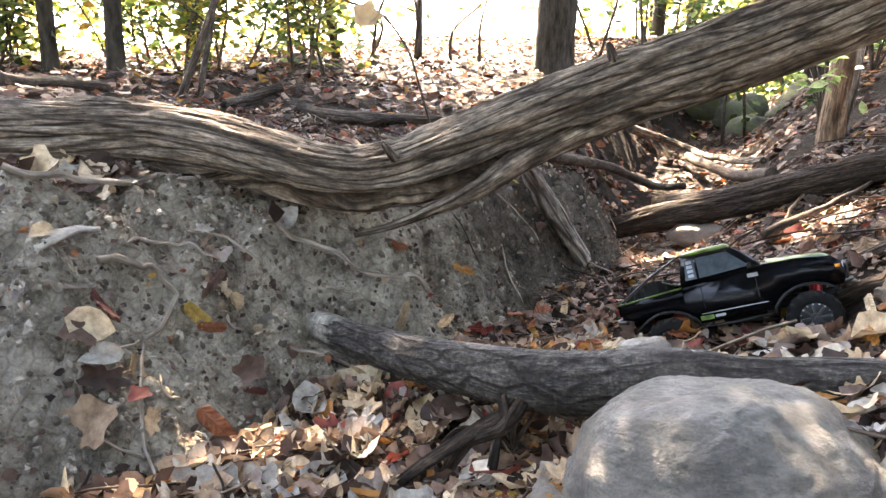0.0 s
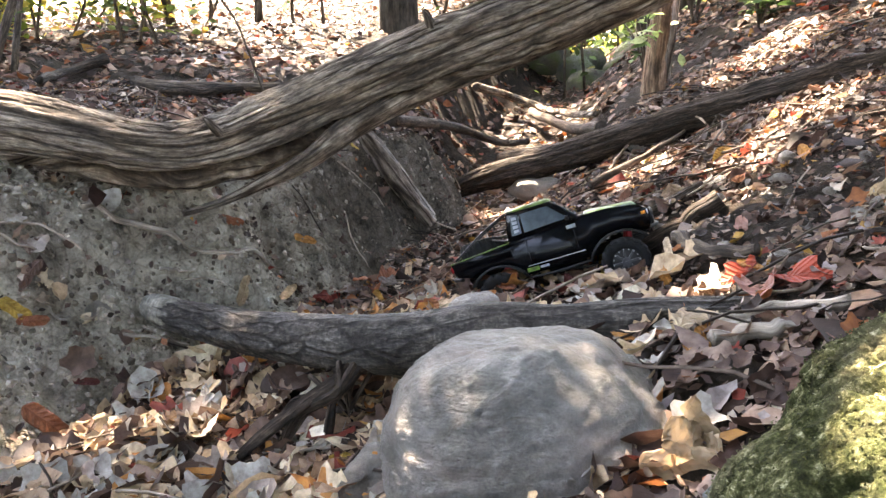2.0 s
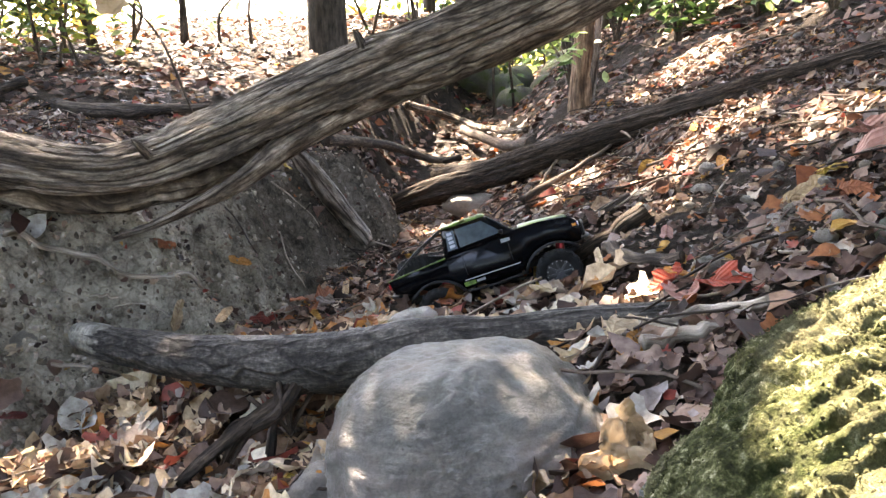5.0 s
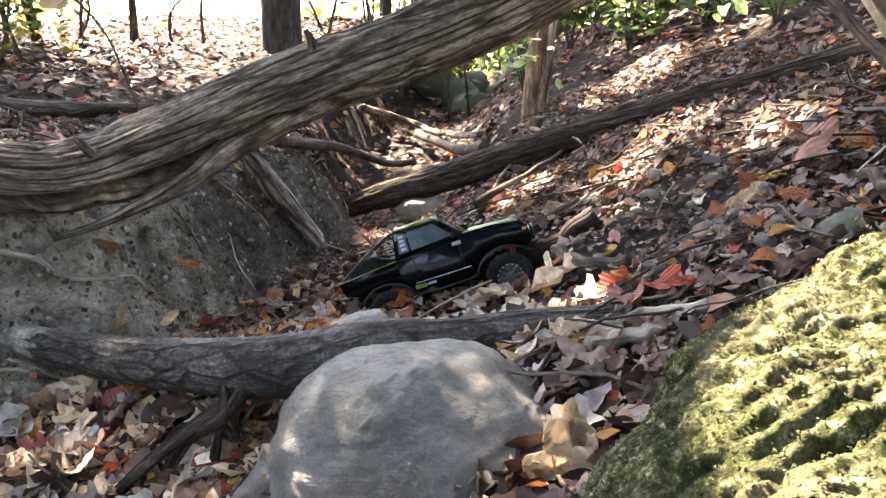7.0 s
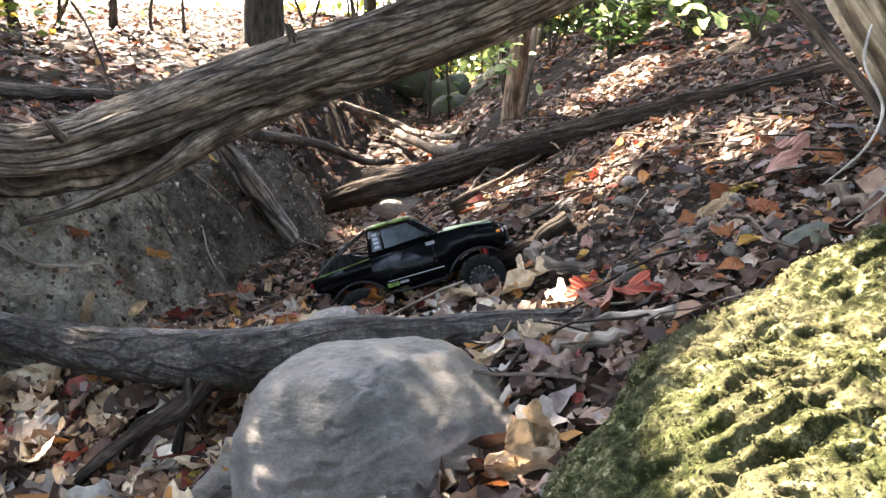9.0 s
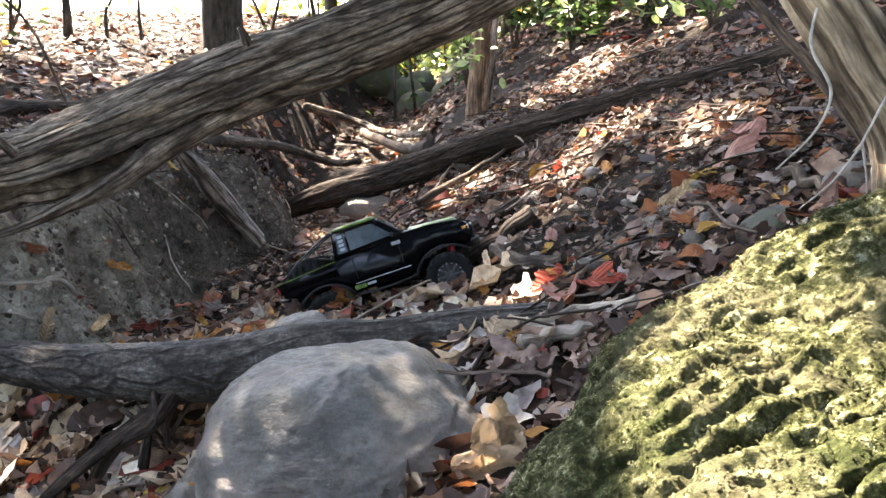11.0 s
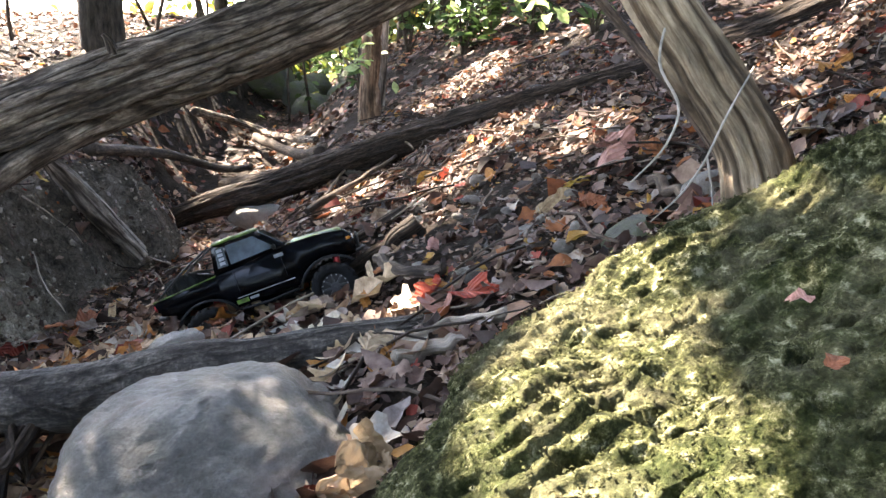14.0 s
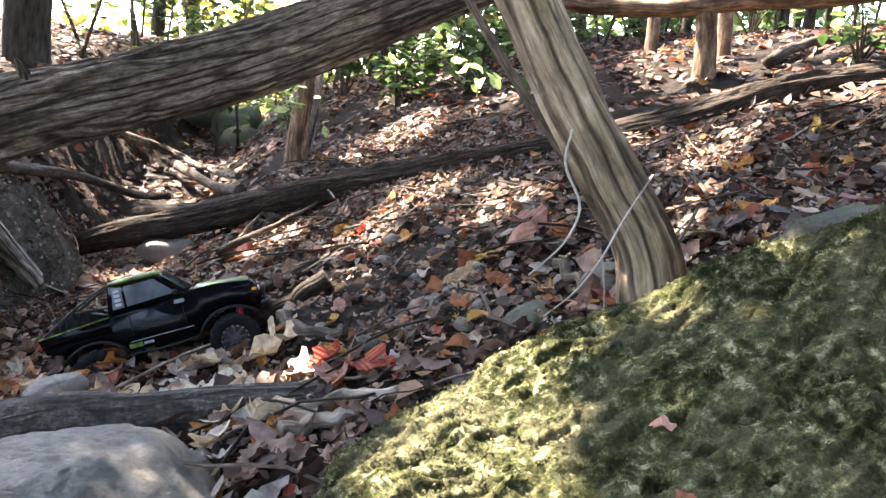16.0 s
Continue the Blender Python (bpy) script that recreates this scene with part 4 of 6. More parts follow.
def tree(x, y, r, height, label, lean_x=0.0, lean_y=0.0, crown=120, per=10, mat=TREE_BARK, crown_at=0.45, crown_r=1.8, leaf=YELLOW_LEAF, leaf_size=(0.10, 0.2)):
    z = float(ground_height(x, y))
    ob = thing("tree", label, "tree", pose(x, y, z), "trees behind the gully")
    rng = np.random.default_rng(int(abs(x * 131 + y * 977)))
    pts = [(0, 0, -0.15, r * 1.5), (0, 0, 0.08, r * 1.15), (lean_x * 0.1, lean_y * 0.1, height * 0.12, r), (lean_x * 0.5, lean_y * 0.5, height * 0.5, r * 0.75), (lean_x, lean_y, height, r * 0.2)]
    limb("trunk", "", "", pts, mat, 50, 14, fibres(r * 0.12, int(x * 10) % 50), parent=ob)
    tips = []
    for n in range(7 if crown else 0):
        f = rng.uniform(crown_at, 0.95)
        a, far = rng.uniform(0, 6.3), rng.uniform(0.5, 1.0) * crown_r
        s = np.array([lean_x * f, lean_y * f, height * f])
        e = s + np.array([math.cos(a) * far, math.sin(a) * far, rng.uniform(0.2, 0.9)])
        limb("limb", "", "", [(*s, r * 0.4), (*(s * 0.5 + e * 0.5 + (0, 0, 0.1)), r * 0.25), (*e, r * 0.06)], mat, 10, 6, parent=ob)
        tips += [s + (e - s) * g for g in rng.uniform(0.3, 1.1, max(1, crown // 7))]
    if crown:
        me_at = np.array(tips) + rng.normal(0, 0.3, (len(tips), 3))
        n = len(me_at) * per
        p = np.repeat(me_at, per, 0) + rng.normal(0, 0.28, (n, 3))
        # leaves that would block a placed sun spot are left out
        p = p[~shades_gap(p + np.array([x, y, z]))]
        n = len(p)
        turn = turn_matrices(np.tile((0.0, 0.0, 1.0), (n, 1)), rng.uniform(0, 6.3, n), rng.gamma(2, 0.3, n), rng.uniform(0, 6.3, n))
        part_mesh("crown", leaf_mesh("crown", p, turn, rng.uniform(*leaf_size, n), np.zeros(n, int), [SIMPLE_LEAF]), leaf, ob)
    return ob


BIG = "tall woodland tree with dark furrowed bark"
tree(0.80, 5.75, 0.13, 9.0, "thick straight tree with dark furrowed bark", 0.3, -0.6, 330, 19, crown_at=0.5, crown_r=3.0)
tree(-1.81, 4.2, 0.045, 8.0, BIG, 0.1, 0.1, 250, crown_at=0.5, crown_r=2.6)
tree(-2.29, 4.43, 0.042, 8.5, BIG, -0.2, 0.3, 250, crown_at=0.5, crown_r=2.6)
tree(-1.95, 5.9, 0.04, 7.5, BIG, -0.3, -0.2, 250, 19, crown_at=0.5, crown_r=2.6)
tree(3.6, 7.5, 0.10, 9.5, BIG, 0.0, -0.6, 330, 19, crown_at=0.45, crown_r=3.0, leaf=GREEN_LEAF)
tree(5.6, 4.6, 0.09, 9.0, BIG, -0.5, 0.1, 330, 19, crown_at=0.45, crown_r=3.0, leaf=GREEN_LEAF)
# added for the shade its unseen crown casts on the plateau
tree(-3.4, 10.5, 0.09, 10.0, BIG, 0.2, -0.3, 480, 30, crown_at=0.4, crown_r=3.8)
tree(1.36, 9.9, 0.11, 10.0, BIG, 0.1, -0.6, 480, 30, crown_at=0.4, crown_r=3.8)
tree(-5.6, 7.5, 0.10, 10.0, BIG, 0.5, -0.4, 330, 19, crown_at=0.45, crown_r=3.0)
tree(2.5, 9.2, 0.07, 9.0, BIG, 0.2, -0.4, 330, 19, crown_at=0.45, crown_r=3.0)
tree(4.8, 9.0, 0.08, 9.0, BIG, 0.2, -0.4, 330, 19, crown_at=0.4, crown_r=3.0, leaf=GREEN_LEAF)
# unseen trees added behind and beside, their crowns cutting the sky's fill
for x, y, lx, ly in ((-3.2, -2.6, 0.6, 0.4), (1.2, -4.2, 0.2, 0.6), (4.6, -2.2, -0.5, 0.4), (-1.0, -6.5, 0.0, 0.5), (6.5, 1.0, -0.4, 0.2)):
    tree(x, y, 0.11, 9.5, BIG, lx, ly, 420, 16, crown_at=0.45, crown_r=3.4, leaf=SHADING_LEAF, leaf_size=(0.2, 0.4))

# two pale trunks and a low red bough on the upper slope
for x, y, r, lx, ly in ((3.30, 2.25, 0.048, -0.5, 0.5), (3.62, 2.40, 0.034, -0.1, 0.4), (4.0, 3.2, 0.035, 0.0, 0.2)):
    tree(x, y, r, 5.0, "slim tree with sunlit orange-brown bark on the slope", lx, ly, 60, mat=ORANGE_WOOD, crown_at=0.6, crown_r=1.5, leaf=GREEN_LEAF)
limb("low_bough", "sunlit reddish bare bough across the slope", "branch", [(2.55, 2.95, 1.53, 0.035), (2.78, 2.77, 1.51, 0.04), (3.0, 2.55, 1.505, 0.042), (3.19, 2.34, 1.525, 0.045), (3.36, 2.1, 1.57, 0.045), (3.52, 1.89, 1.60, 0.05), (3.75, 1.6, 1.66, 0.055), (4.2, 1.1, 1.75, 0.06)], ORANGE_WOOD, 80, 20, fibres(0.010, 61))


def sapling(x, y, height, seed, leaf_mat, n_leaves=30, size=(0.04, 0.09), label="thin sapling with sparse yellow-green leaves", spread=0.2, r=0.011, low=0.1, tilt=0.25):
    rng = np.random.default_rng(seed)
    z = float(ground_z(x, y))
    ob = thing("sapling", label, "sapling", pose(x, y, z), "saplings in the undergrowth")
    lx, ly = rng.normal(0, tilt, 2) * height
    bend = rng.normal(0, 0.05, 2) * height
    pts = [(0, 0, -0.05, r * 1.3), (lx * 0.3 + bend[0], ly * 0.3 + bend[1], height * 0.35, r), (lx * 0.65 - bend[0], ly * 0.65, height * 0.7, r * 0.7), (lx, ly, height, r * 0.3)]
    limb("stem", "", "", pts, TWIG_WOOD, 14, 6, parent=ob)
    path = spline(pts, 20)[:, :3]
    tips = []
    for n in range(4):
        s = path[rng.integers(3, 18)]
        a, far = rng.uniform(0, 6.3), rng.uniform(0.2, 0.5) * height * 0.5
        e = s + np.array([math.cos(a) * far, math.sin(a) * far, rng.uniform(0.05, 0.25)])
        limb("twig", "", "", [(*s, r * 0.5), (*((s + e) / 2 + (0, 0, 0.02)), r * 0.35), (*e, r * 0.15)], TWIG_WOOD, 8, 5, parent=ob)
        tips += [s + (e - s) * g for g in rng.uniform(0.3, 1.1, max(1, n_leaves // 6))]
    tips += [path[int(20 * low) + rng.integers(0, 20 - int(20 * low))] for _ in range(n_leaves // 3)]
    if n_leaves:
        sprig_leaves("foliage", np.array(tips), 2, spread * 0.4, size, rng, leaf_mat, ob)
    return ob


veg = np.random.default_rng(77)
for n in range(40):
    a = veg.uniform(8, 36)
    d = veg.uniform(5.0, 7.5)
    sapling(-math.sin(radians(a)) * d, math.cos(radians(a)) * d, veg.uniform(0.5, 1.5), 100 + n, YELLOW_LEAF if n % 2 else GREEN_LEAF, 110, size=(0.05, 0.10), spread=0.4, r=0.008)
for n in range(5):
    a = veg.uniform(-4, 6)
    sapling(-math.sin(radians(a)) * 6.0, math.cos(radians(a)) * 6.0, veg.uniform(0.6, 1.4), 200 + n, GREEN_LEAF, 8)
sapling(-0.22, 6.0, 1.7, 231, GREEN_LEAF, 14, r=0.022, tilt=0.05)
sapling(-0.85, 6.0, 2.0, 232, YELLOW_LEAF, 14, r=0.03, tilt=0.02)
sapling(-1.30, 3.65, 2.3, 233, GREEN_LEAF, 10, r=0.017, label="slim leaning sapling trunk", tilt=0.06)
sapling(-1.22, 3.72, 2.3, 236, GREEN_LEAF, 10, r=0.013, label="slim leaning sapling trunk", tilt=0.06)
for n in range(40):
    a = veg.uniform(-66, -10)
    d = veg.uniform(6.2, 9.5)
    sapling(-math.sin(radians(a)) * d, math.cos(radians(a)) * d, veg.uniform(0.9, 2.6), 300 + n, GREEN_LEAF if n % 3 else YELLOW_LEAF, 60, size=(0.06, 0.12), spread=0.35)


def bush(x, y, seed, n_leaves, wide, high, leaf_mat=GREEN_LEAF, size=(0.06, 0.13), label="low green leafy bush in the undergrowth"):
    rng = np.random.default_rng(seed)
    z = float(ground_z(x, y))
    ob = thing("bush", label, "bush", pose(x, y, z), "bushes in the undergrowth")
    tips = []
    for n in range(7):
        a, far = rng.uniform(0, 6.3), rng.uniform(0.3, 1.0) * wide
        e = np.array([math.cos(a) * far, math.sin(a) * far, rng.uniform(0.5, 1.0) * high])
        limb("stem", "", "", [(0, 0, -0.03, 0.008), (*(e * (0.4, 0.4, 0.6)), 0.006), (*e, 0.002)], TWIG_WOOD, 8, 5, parent=ob)
        tips += [e * np.array([g**0.8, g**0.8, g]) for g in rng.uniform(0.35, 1.05, n_leaves // 5)]
    sprig_leaves("foliage", np.array(tips), 1, 0.05, size, rng, leaf_mat, ob)
    return ob


for n, (x, y, w, h, k) in enumerate([(2.9, 4.4, 0.3, 0.42, 90), (3.3, 4.7, 0.35, 0.5, 120), (3.7, 4.5, 0.35, 0.5, 110), (4.1, 4.2, 0.3, 0.4, 80), (1.98, 4.0, 0.2, 0.5, 14), (3.1, 5.6, 0.5, 0.8, 160), (3.9, 5.8, 0.6, 0.9, 180),
                                      (4.6, 5.0, 0.5, 0.7, 140), (2.75, 2.9, 0.14, 0.16, 14), (3.75, 1.75, 0.22, 0.25, 26), (4.9, 6.4, 0.6, 1.0, 160), (5.6, 3.6, 0.5, 0.6, 120), (3.5, 3.6, 0.2, 0.22, 30), (3.0, 3.75, 0.2, 0.25, 40), (4.4, 3.6, 0.3, 0.4, 60)]):
    bush(x, y, 400 + n, k, w, h)
# a sprig of large leaves, their sunlit pale green painted in, that hangs before the bushes
sprig = thing("leafy_shoot", "thin shoot with large green leaves coloured bright as if sunlit", "sapling", pose(2.72, 3.3, float(ground_z(2.72, 3.3))))
limb("stem", "", "", [(0.05, 0.05, -0.03, 0.006), (0.03, 0, 0.06, 0.005), (-0.02, -0.05, 0.13, 0.004), (-0.1, -0.1, 0.17, 0.002)], PALE_WOOD, 16, 6, parent=sprig)
for n, (x, y, z, s, yaw, tip) in enumerate([(-0.16, -0.12, 0.40, 0.13, 200, 25), (-0.08, -0.16, 0.33, 0.12, 240, 30), (0.05, -0.1, 0.36, 0.13, 300, 45), (0.11, -0.06, 0.40, 0.10, 340, 15), (-0.04, -0.04, 0.47, 0.12, 160, -10), (-0.1, 0.02, 0.52, 0.11, 120, 5), (0.02, 0.02, 0.25, 0.10, 30, 20)]):
    me = bpy.data.meshes.new("leaf")
    pts, fs = TEMPLATES[n % 3]
    me.from_pydata((pts * s).tolist(), [], fs)
    ob = part_mesh("leaf", me, SUNLIT_LEAF, sprig)
    ob.matrix_local = pose(x, y, z * 0.55 - 0.07, 20, tip, yaw)


def far_woods():
    """A loose wall of distant foliage round the place, thin towards the bright clearing; its unseen rear ring is added
    to cut fill light.
    """
    rng = np.random.default_rng(5)
    for name, lo, hi, count, mat, high, spread, size in (("far_foliage", 5, 60, 2600, YELLOW_LEAF, 3.2, 0.3, (0.12, 0.3)), ("far_foliage", -30, -9, 2600, YELLOW_LEAF, 4.5, 0.3, (0.12, 0.3)), ("far_foliage", -80, -20, 17000, GREEN_LEAF, 4.5, 0.3, (0.12, 0.3)), ("far_foliage", -7, 6, 130, YELLOW_LEAF, 3.0, 0.3, (0.12, 0.3)), ("far_foliage", 62, 278, 15000, SHADING_LEAF, 10.0, 0.7, (0.35, 0.7))):
        clumps = count // 10
        a, d = np.radians(rng.uniform(lo, hi, clumps)), rng.uniform(9.5, 16, clumps)
        c = np.stack([-np.sin(a) * d, np.cos(a) * d, 0.3 + rng.random(clumps) ** 1.2 * high], -1)
        n = clumps * 10
        p = np.repeat(c, 10, 0) + rng.normal(0, spread, (n, 3))
        turn = turn_matrices(np.tile((0.0, 0.0, 1.0), (n, 1)), rng.uniform(0, 6.3, n), rng.gamma(2, 0.5, n), rng.uniform(0, 6.3, n))
        ob = part_mesh(name, leaf_mesh(name, p, turn, rng.uniform(*size, n), np.zeros(n, int), [SIMPLE_LEAF]), mat)
        tagged(ob, "distant woodland foliage, sunlit green and yellow ahead, light-blocking behind the view", "foliage", "", "stuff")


far_woods()
for n in range(26):
    a, d = radians(veg.uniform(-75, -12)), veg.uniform(9, 15)
    x, y = -math.sin(a) * d, math.cos(a) * d
    ob = limb("far_trunk", "slim distant tree trunk among foliage", "tree", [(x, y, 0.2, 0.07), (x + veg.normal(0, 0.1), y, 2.5, 0.06), (x + veg.normal(0, 0.3), y, 6.0, 0.04)], TREE_BARK, 12, 8, None, "distant trunks")

# ---- roots, sticks and branches ----
STICKS = [
    ('root', 'pale bare root hanging on the clay bank', ROOT_WOOD, 0.008, 0.004, [(-0.722, 1.501, 0.46), (-0.657, 1.539, 0.445), (-0.589, 1.569, 0.369), (-0.594, 1.507, 0.318), (-0.614, 1.449, 0.306)]),
    ('root', 'pale bare root hanging on the clay bank', ROOT_WOOD, 0.0035, 0.003, [(-0.624, 1.473, 0.304), (-0.586, 1.355, 0.253), (-0.559, 1.283, 0.171), (-0.511, 1.212, 0.103)]),
    ('root', 'long thin root across the clay bank', ROOT_WOOD, 0.0065, 0.006, [(-0.446, 1.764, 0.491), (-0.326, 1.843, 0.42), (-0.187, 1.861, 0.342), (-0.043, 1.926, 0.28)]),
    ('root', 'pale root under the fallen log', ROOT_WOOD, 0.0075, 0.005, [(-0.906, 1.513, 0.648), (-0.815, 1.556, 0.625), (-0.721, 1.665, 0.603), (-0.606, 1.795, 0.593)]),
    ('root', 'thin root on the clay bank', ROOT_WOOD, 0.005, 0.002, [(-0.676, 1.549, 0.48), (-0.624, 1.619, 0.475), (-0.555, 1.633, 0.45), (-0.501, 1.659, 0.418)]),
    ('root', 'thin root on the clay bank', ROOT_WOOD, 0.003, 0.003, [(-0.684, 1.317, 0.29), (-0.667, 1.287, 0.213), (-0.617, 1.261, 0.17), (-0.56, 1.269, 0.144)]),
    ('root', 'thin root on the clay bank', ROOT_WOOD, 0.003, 0.002, [(-0.581, 1.644, 0.493), (-0.512, 1.704, 0.468), (-0.435, 1.702, 0.408)]),
    ('root', 'thin root on the clay bank', ROOT_WOOD, 0.004, 0.003, [(-0.354, 1.626, 0.227), (-0.283, 1.628, 0.21), (-0.225, 1.675, 0.168)]),
    ('root', 'thin root on the clay bank', ROOT_WOOD, 0.006, 0.003, [(-0.758, 1.354, 0.433), (-0.727, 1.388, 0.43), (-0.707, 1.426, 0.427)]),
    ('root', 'thin root on the clay bank', ROOT_WOOD, 0.003, 0.002, [(-0.683, 1.343, 0.326), (-0.639, 1.387, 0.308), (-0.621, 1.45, 0.3)]),
    ('root', 'thin root on the clay bank', ROOT_WOOD, 0.003, 0.002, [(-0.569, 1.41, 0.243), (-0.547, 1.361, 0.227), (-0.525, 1.388, 0.202)]),
    ('root', 'thin root on the clay bank', ROOT_WOOD, 0.004, 0.003, [(-0.297, 1.806, 0.322), (-0.26, 1.807, 0.318), (-0.237, 1.817, 0.302)]),
    ('root', 'thin root on the clay bank', ROOT_WOOD, 0.0025, 0.002, [(-0.244, 1.806, 0.289), (-0.183, 1.829, 0.281), (-0.134, 1.842, 0.25)]),
    ('root', 'fine root hanging over the dark bank', ROOT_WOOD, 0.0025, 0.0015, [(0.174, 2.523, 0.465), (0.257, 2.552, 0.385), (0.332, 2.587, 0.281)]),
    ('root', 'fine root hanging over the dark bank', ROOT_WOOD, 0.0025, 0.0015, [(0.184, 2.414, 0.309), (0.198, 2.29, 0.242), (0.243, 2.253, 0.154)]),
    ('stick', 'grey stick lying in the leaves', TWIG_WOOD, 0.01, 0.006, [(-0.208, 1.539, 0.147), (-0.109, 1.54, 0.151), (0.003, 1.509, 0.171)]),
    ('stick', 'pale barked stick among red leaves', ROOT_WOOD, 0.014, 0.009, [(0.631, 1.029, 0.381), (0.669, 0.895, 0.432), (0.74, 0.875, 0.454), (0.761, 0.776, 0.497)]),
    ('stick', 'pale barked stick among red leaves', ROOT_WOOD, 0.013, 0.01, [(0.619, 0.867, 0.417), (0.666, 0.837, 0.435), (0.714, 0.81, 0.455)]),
    ('branch', 'black rotten branch lying on the slope', DARK_WOOD, 0.022, 0.018, [(0.466, 1.846, 0.212), (0.669, 1.879, 0.264), (0.808, 1.863, 0.321), (0.935, 1.789, 0.372), (1.126, 1.819, 0.446)]),
    ('branch', 'black rotten branch lying on the slope', DARK_WOOD, 0.018, 0.024, [(0.879, 1.635, 0.342), (0.959, 1.587, 0.408), (1.019, 1.53, 0.47)]),
    ('branch', 'grey broken branch on the slope', TWIG_WOOD, 0.016, 0.012, [(0.864, 1.439, 0.414), (0.85, 1.298, 0.42), (0.883, 1.165, 0.45)]),
    ('branch', 'pale curved branch at the head of the gully', LOG_WOOD, 0.03, 0.02, [(1.278, 5.279, 0.574), (1.769, 5.832, 0.425), (1.813, 5.102, 0.385), (1.565, 3.691, 0.486)]),
    ('branch', 'dark curved branch in the gully', TWIG_WOOD, 0.025, 0.02, [(0.416, 2.966, 0.56), (0.808, 3.734, 0.446), (1.265, 4.476, 0.258), (1.405, 4.387, 0.278)]),
    ('branch', 'dark branch under the slope log', DARK_WOOD, 0.04, 0.035, [(1.151, 4.048, 0.222), (1.337, 3.506, 0.333), (1.403, 2.914, 0.472)]),
    ('branch', 'grey dead branch in the gully', TWIG_WOOD, 0.03, 0.03, [(1.659, 5.156, 0.387), (1.614, 4.292, 0.357), (1.418, 3.245, 0.461)]),
    ('twig', 'thin pale twig standing from the leaves', PALE_WOOD, 0.007, 0.005, [(1.127, 2.467, 0.394), (1.336, 2.82, 0.414), (1.479, 2.962, 0.469)]),
    ('twig', 'curved grey twig on the slope', TWIG_WOOD, 0.014, 0.007, [(1.044, 2.427, 0.353), (1.285, 2.514, 0.431), (1.568, 2.736, 0.493)]),
    ('twig', 'thin straight twig on the slope', TWIG_WOOD, 0.004, 0.003, [(1.289, 2.089, 0.484), (1.398, 1.875, 0.564), (1.584, 1.712, 0.652)]),
    ('twig', 'short pale twig on the slope', PALE_WOOD, 0.006, 0.004, [(1.633, 2.997, 0.56), (1.598, 2.771, 0.552), (1.517, 2.512, 0.545)]),
    ('branch', 'dark branch lying on the plateau', DARK_WOOD, 0.030, 0.012, [(-0.648, 3.475, 0.727), (-0.374, 3.333, 0.682), (-0.179, 3.415, 0.692), (0.026, 3.534, 0.676)]),
    ('branch', 'dark stub of branch on the plateau', DARK_WOOD, 0.014, 0.026, [(-0.896, 3.047, 0.758), (-0.935, 3.596, 0.784), (-0.812, 3.775, 0.822)]),
    ('branch', 'grey branch lying on the plateau', TWIG_WOOD, 0.025, 0.02, [(-1.686, 2.883, 0.852), (-1.636, 3.202, 0.847), (-1.549, 3.482, 0.826)]),
    ('branch', 'dark branch lying on the plateau', TWIG_WOOD, 0.03, 0.02, [(-0.625, 3.431, 0.716), (-0.371, 3.377, 0.699), (-0.027, 3.45, 0.686)]),
    ('branch', 'dark stick lying on the slope', TWIG_WOOD, 0.012, 0.008, [(1.234, 0.963, 0.625), (1.163, 0.817, 0.627), (1.169, 0.752, 0.641)]),
    ('branch', 'long dead branch on the upper slope', TWIG_WOOD, 0.03, 0.02, [(3.56, 2.086, 1.312), (3.946, 2.16, 1.446), (4.158, 2.02, 1.523)]),
    ('twig', 'dark twig on the slope', TWIG_WOOD, 0.007, 0.004, [(1.959, 1.236, 0.813), (1.638, 0.935, 0.775), (1.342, 0.68, 0.736)]),
    ('twig', 'thin stick on the slope', TWIG_WOOD, 0.006, 0.004, [(0.941, 1.038, 0.487), (0.972, 1.009, 0.509), (1.023, 0.991, 0.538)]),
]


def stick_rough(r):
    def rough(a, l, p):
        soft = 0.22 if r < 0.008 else 0.10
        return r * (soft * value_noise(l / (r * 6), np.cos(a) * 2, np.sin(a) * 2, 71) + 0.6 * soft * value_noise(l / (r * 2.2), np.cos(a) * 3, np.sin(a) * 3, 72))
    return rough


for name, label, mat, r0, r1, pts in STICKS:
    grow = 1.1 if name == "root" else 1.0
    rows = [(*p, grow * (r0 + (r1 - r0) * i / (len(pts) - 1))) for i, p in enumerate(pts)]
    fine = spline(rows, 3 * len(rows))
    wob = np.random.default_rng(int(abs(pts[0][0]) * 1000)).normal(0, 1, (len(fine), 3)) * (0.45 * min(r0, 0.008))
    fine[:, :3] += wob
    if name == "root":
        fine[:, 2] = np.maximum(fine[:, 2] + 0.006, ground_z(fine[:, 0], fine[:, 1]) + 0.7 * fine[:, 3])
    group = {"root": "roots on the bank", "twig": "twigs on the slope"}.get(name, "")
    limb(name, label, name, fine, mat, 8 * len(rows) + 10, 10, stick_rough(max(r0, r1)), group)

for pts in ([(0.99, 0.71, 0.93, 0.003), (0.94, 0.68, 0.85, 0.003), (0.95, 0.65, 0.79, 0.003), (0.92, 0.64, 0.74, 0.0025), (0.88, 0.66, 0.69, 0.002)],
            [(1.07, 0.63, 0.84, 0.002), (1.0, 0.61, 0.78, 0.0025), (0.95, 0.60, 0.72, 0.0025), (0.91, 0.60, 0.68, 0.002), (0.86, 0.60, 0.65, 0.0015)], [(0.955, 0.60, 0.725, 0.0025), (0.955, 0.59, 0.69, 0.002), (0.95, 0.58, 0.66, 0.001)]):
    limb("twig", "bare bleached twig curling by the trunk", "", [(*p[:3], p[3] * 0.65) for p in pts], BLEACHED, 24, 8, stick_rough(0.002), parent=lean)
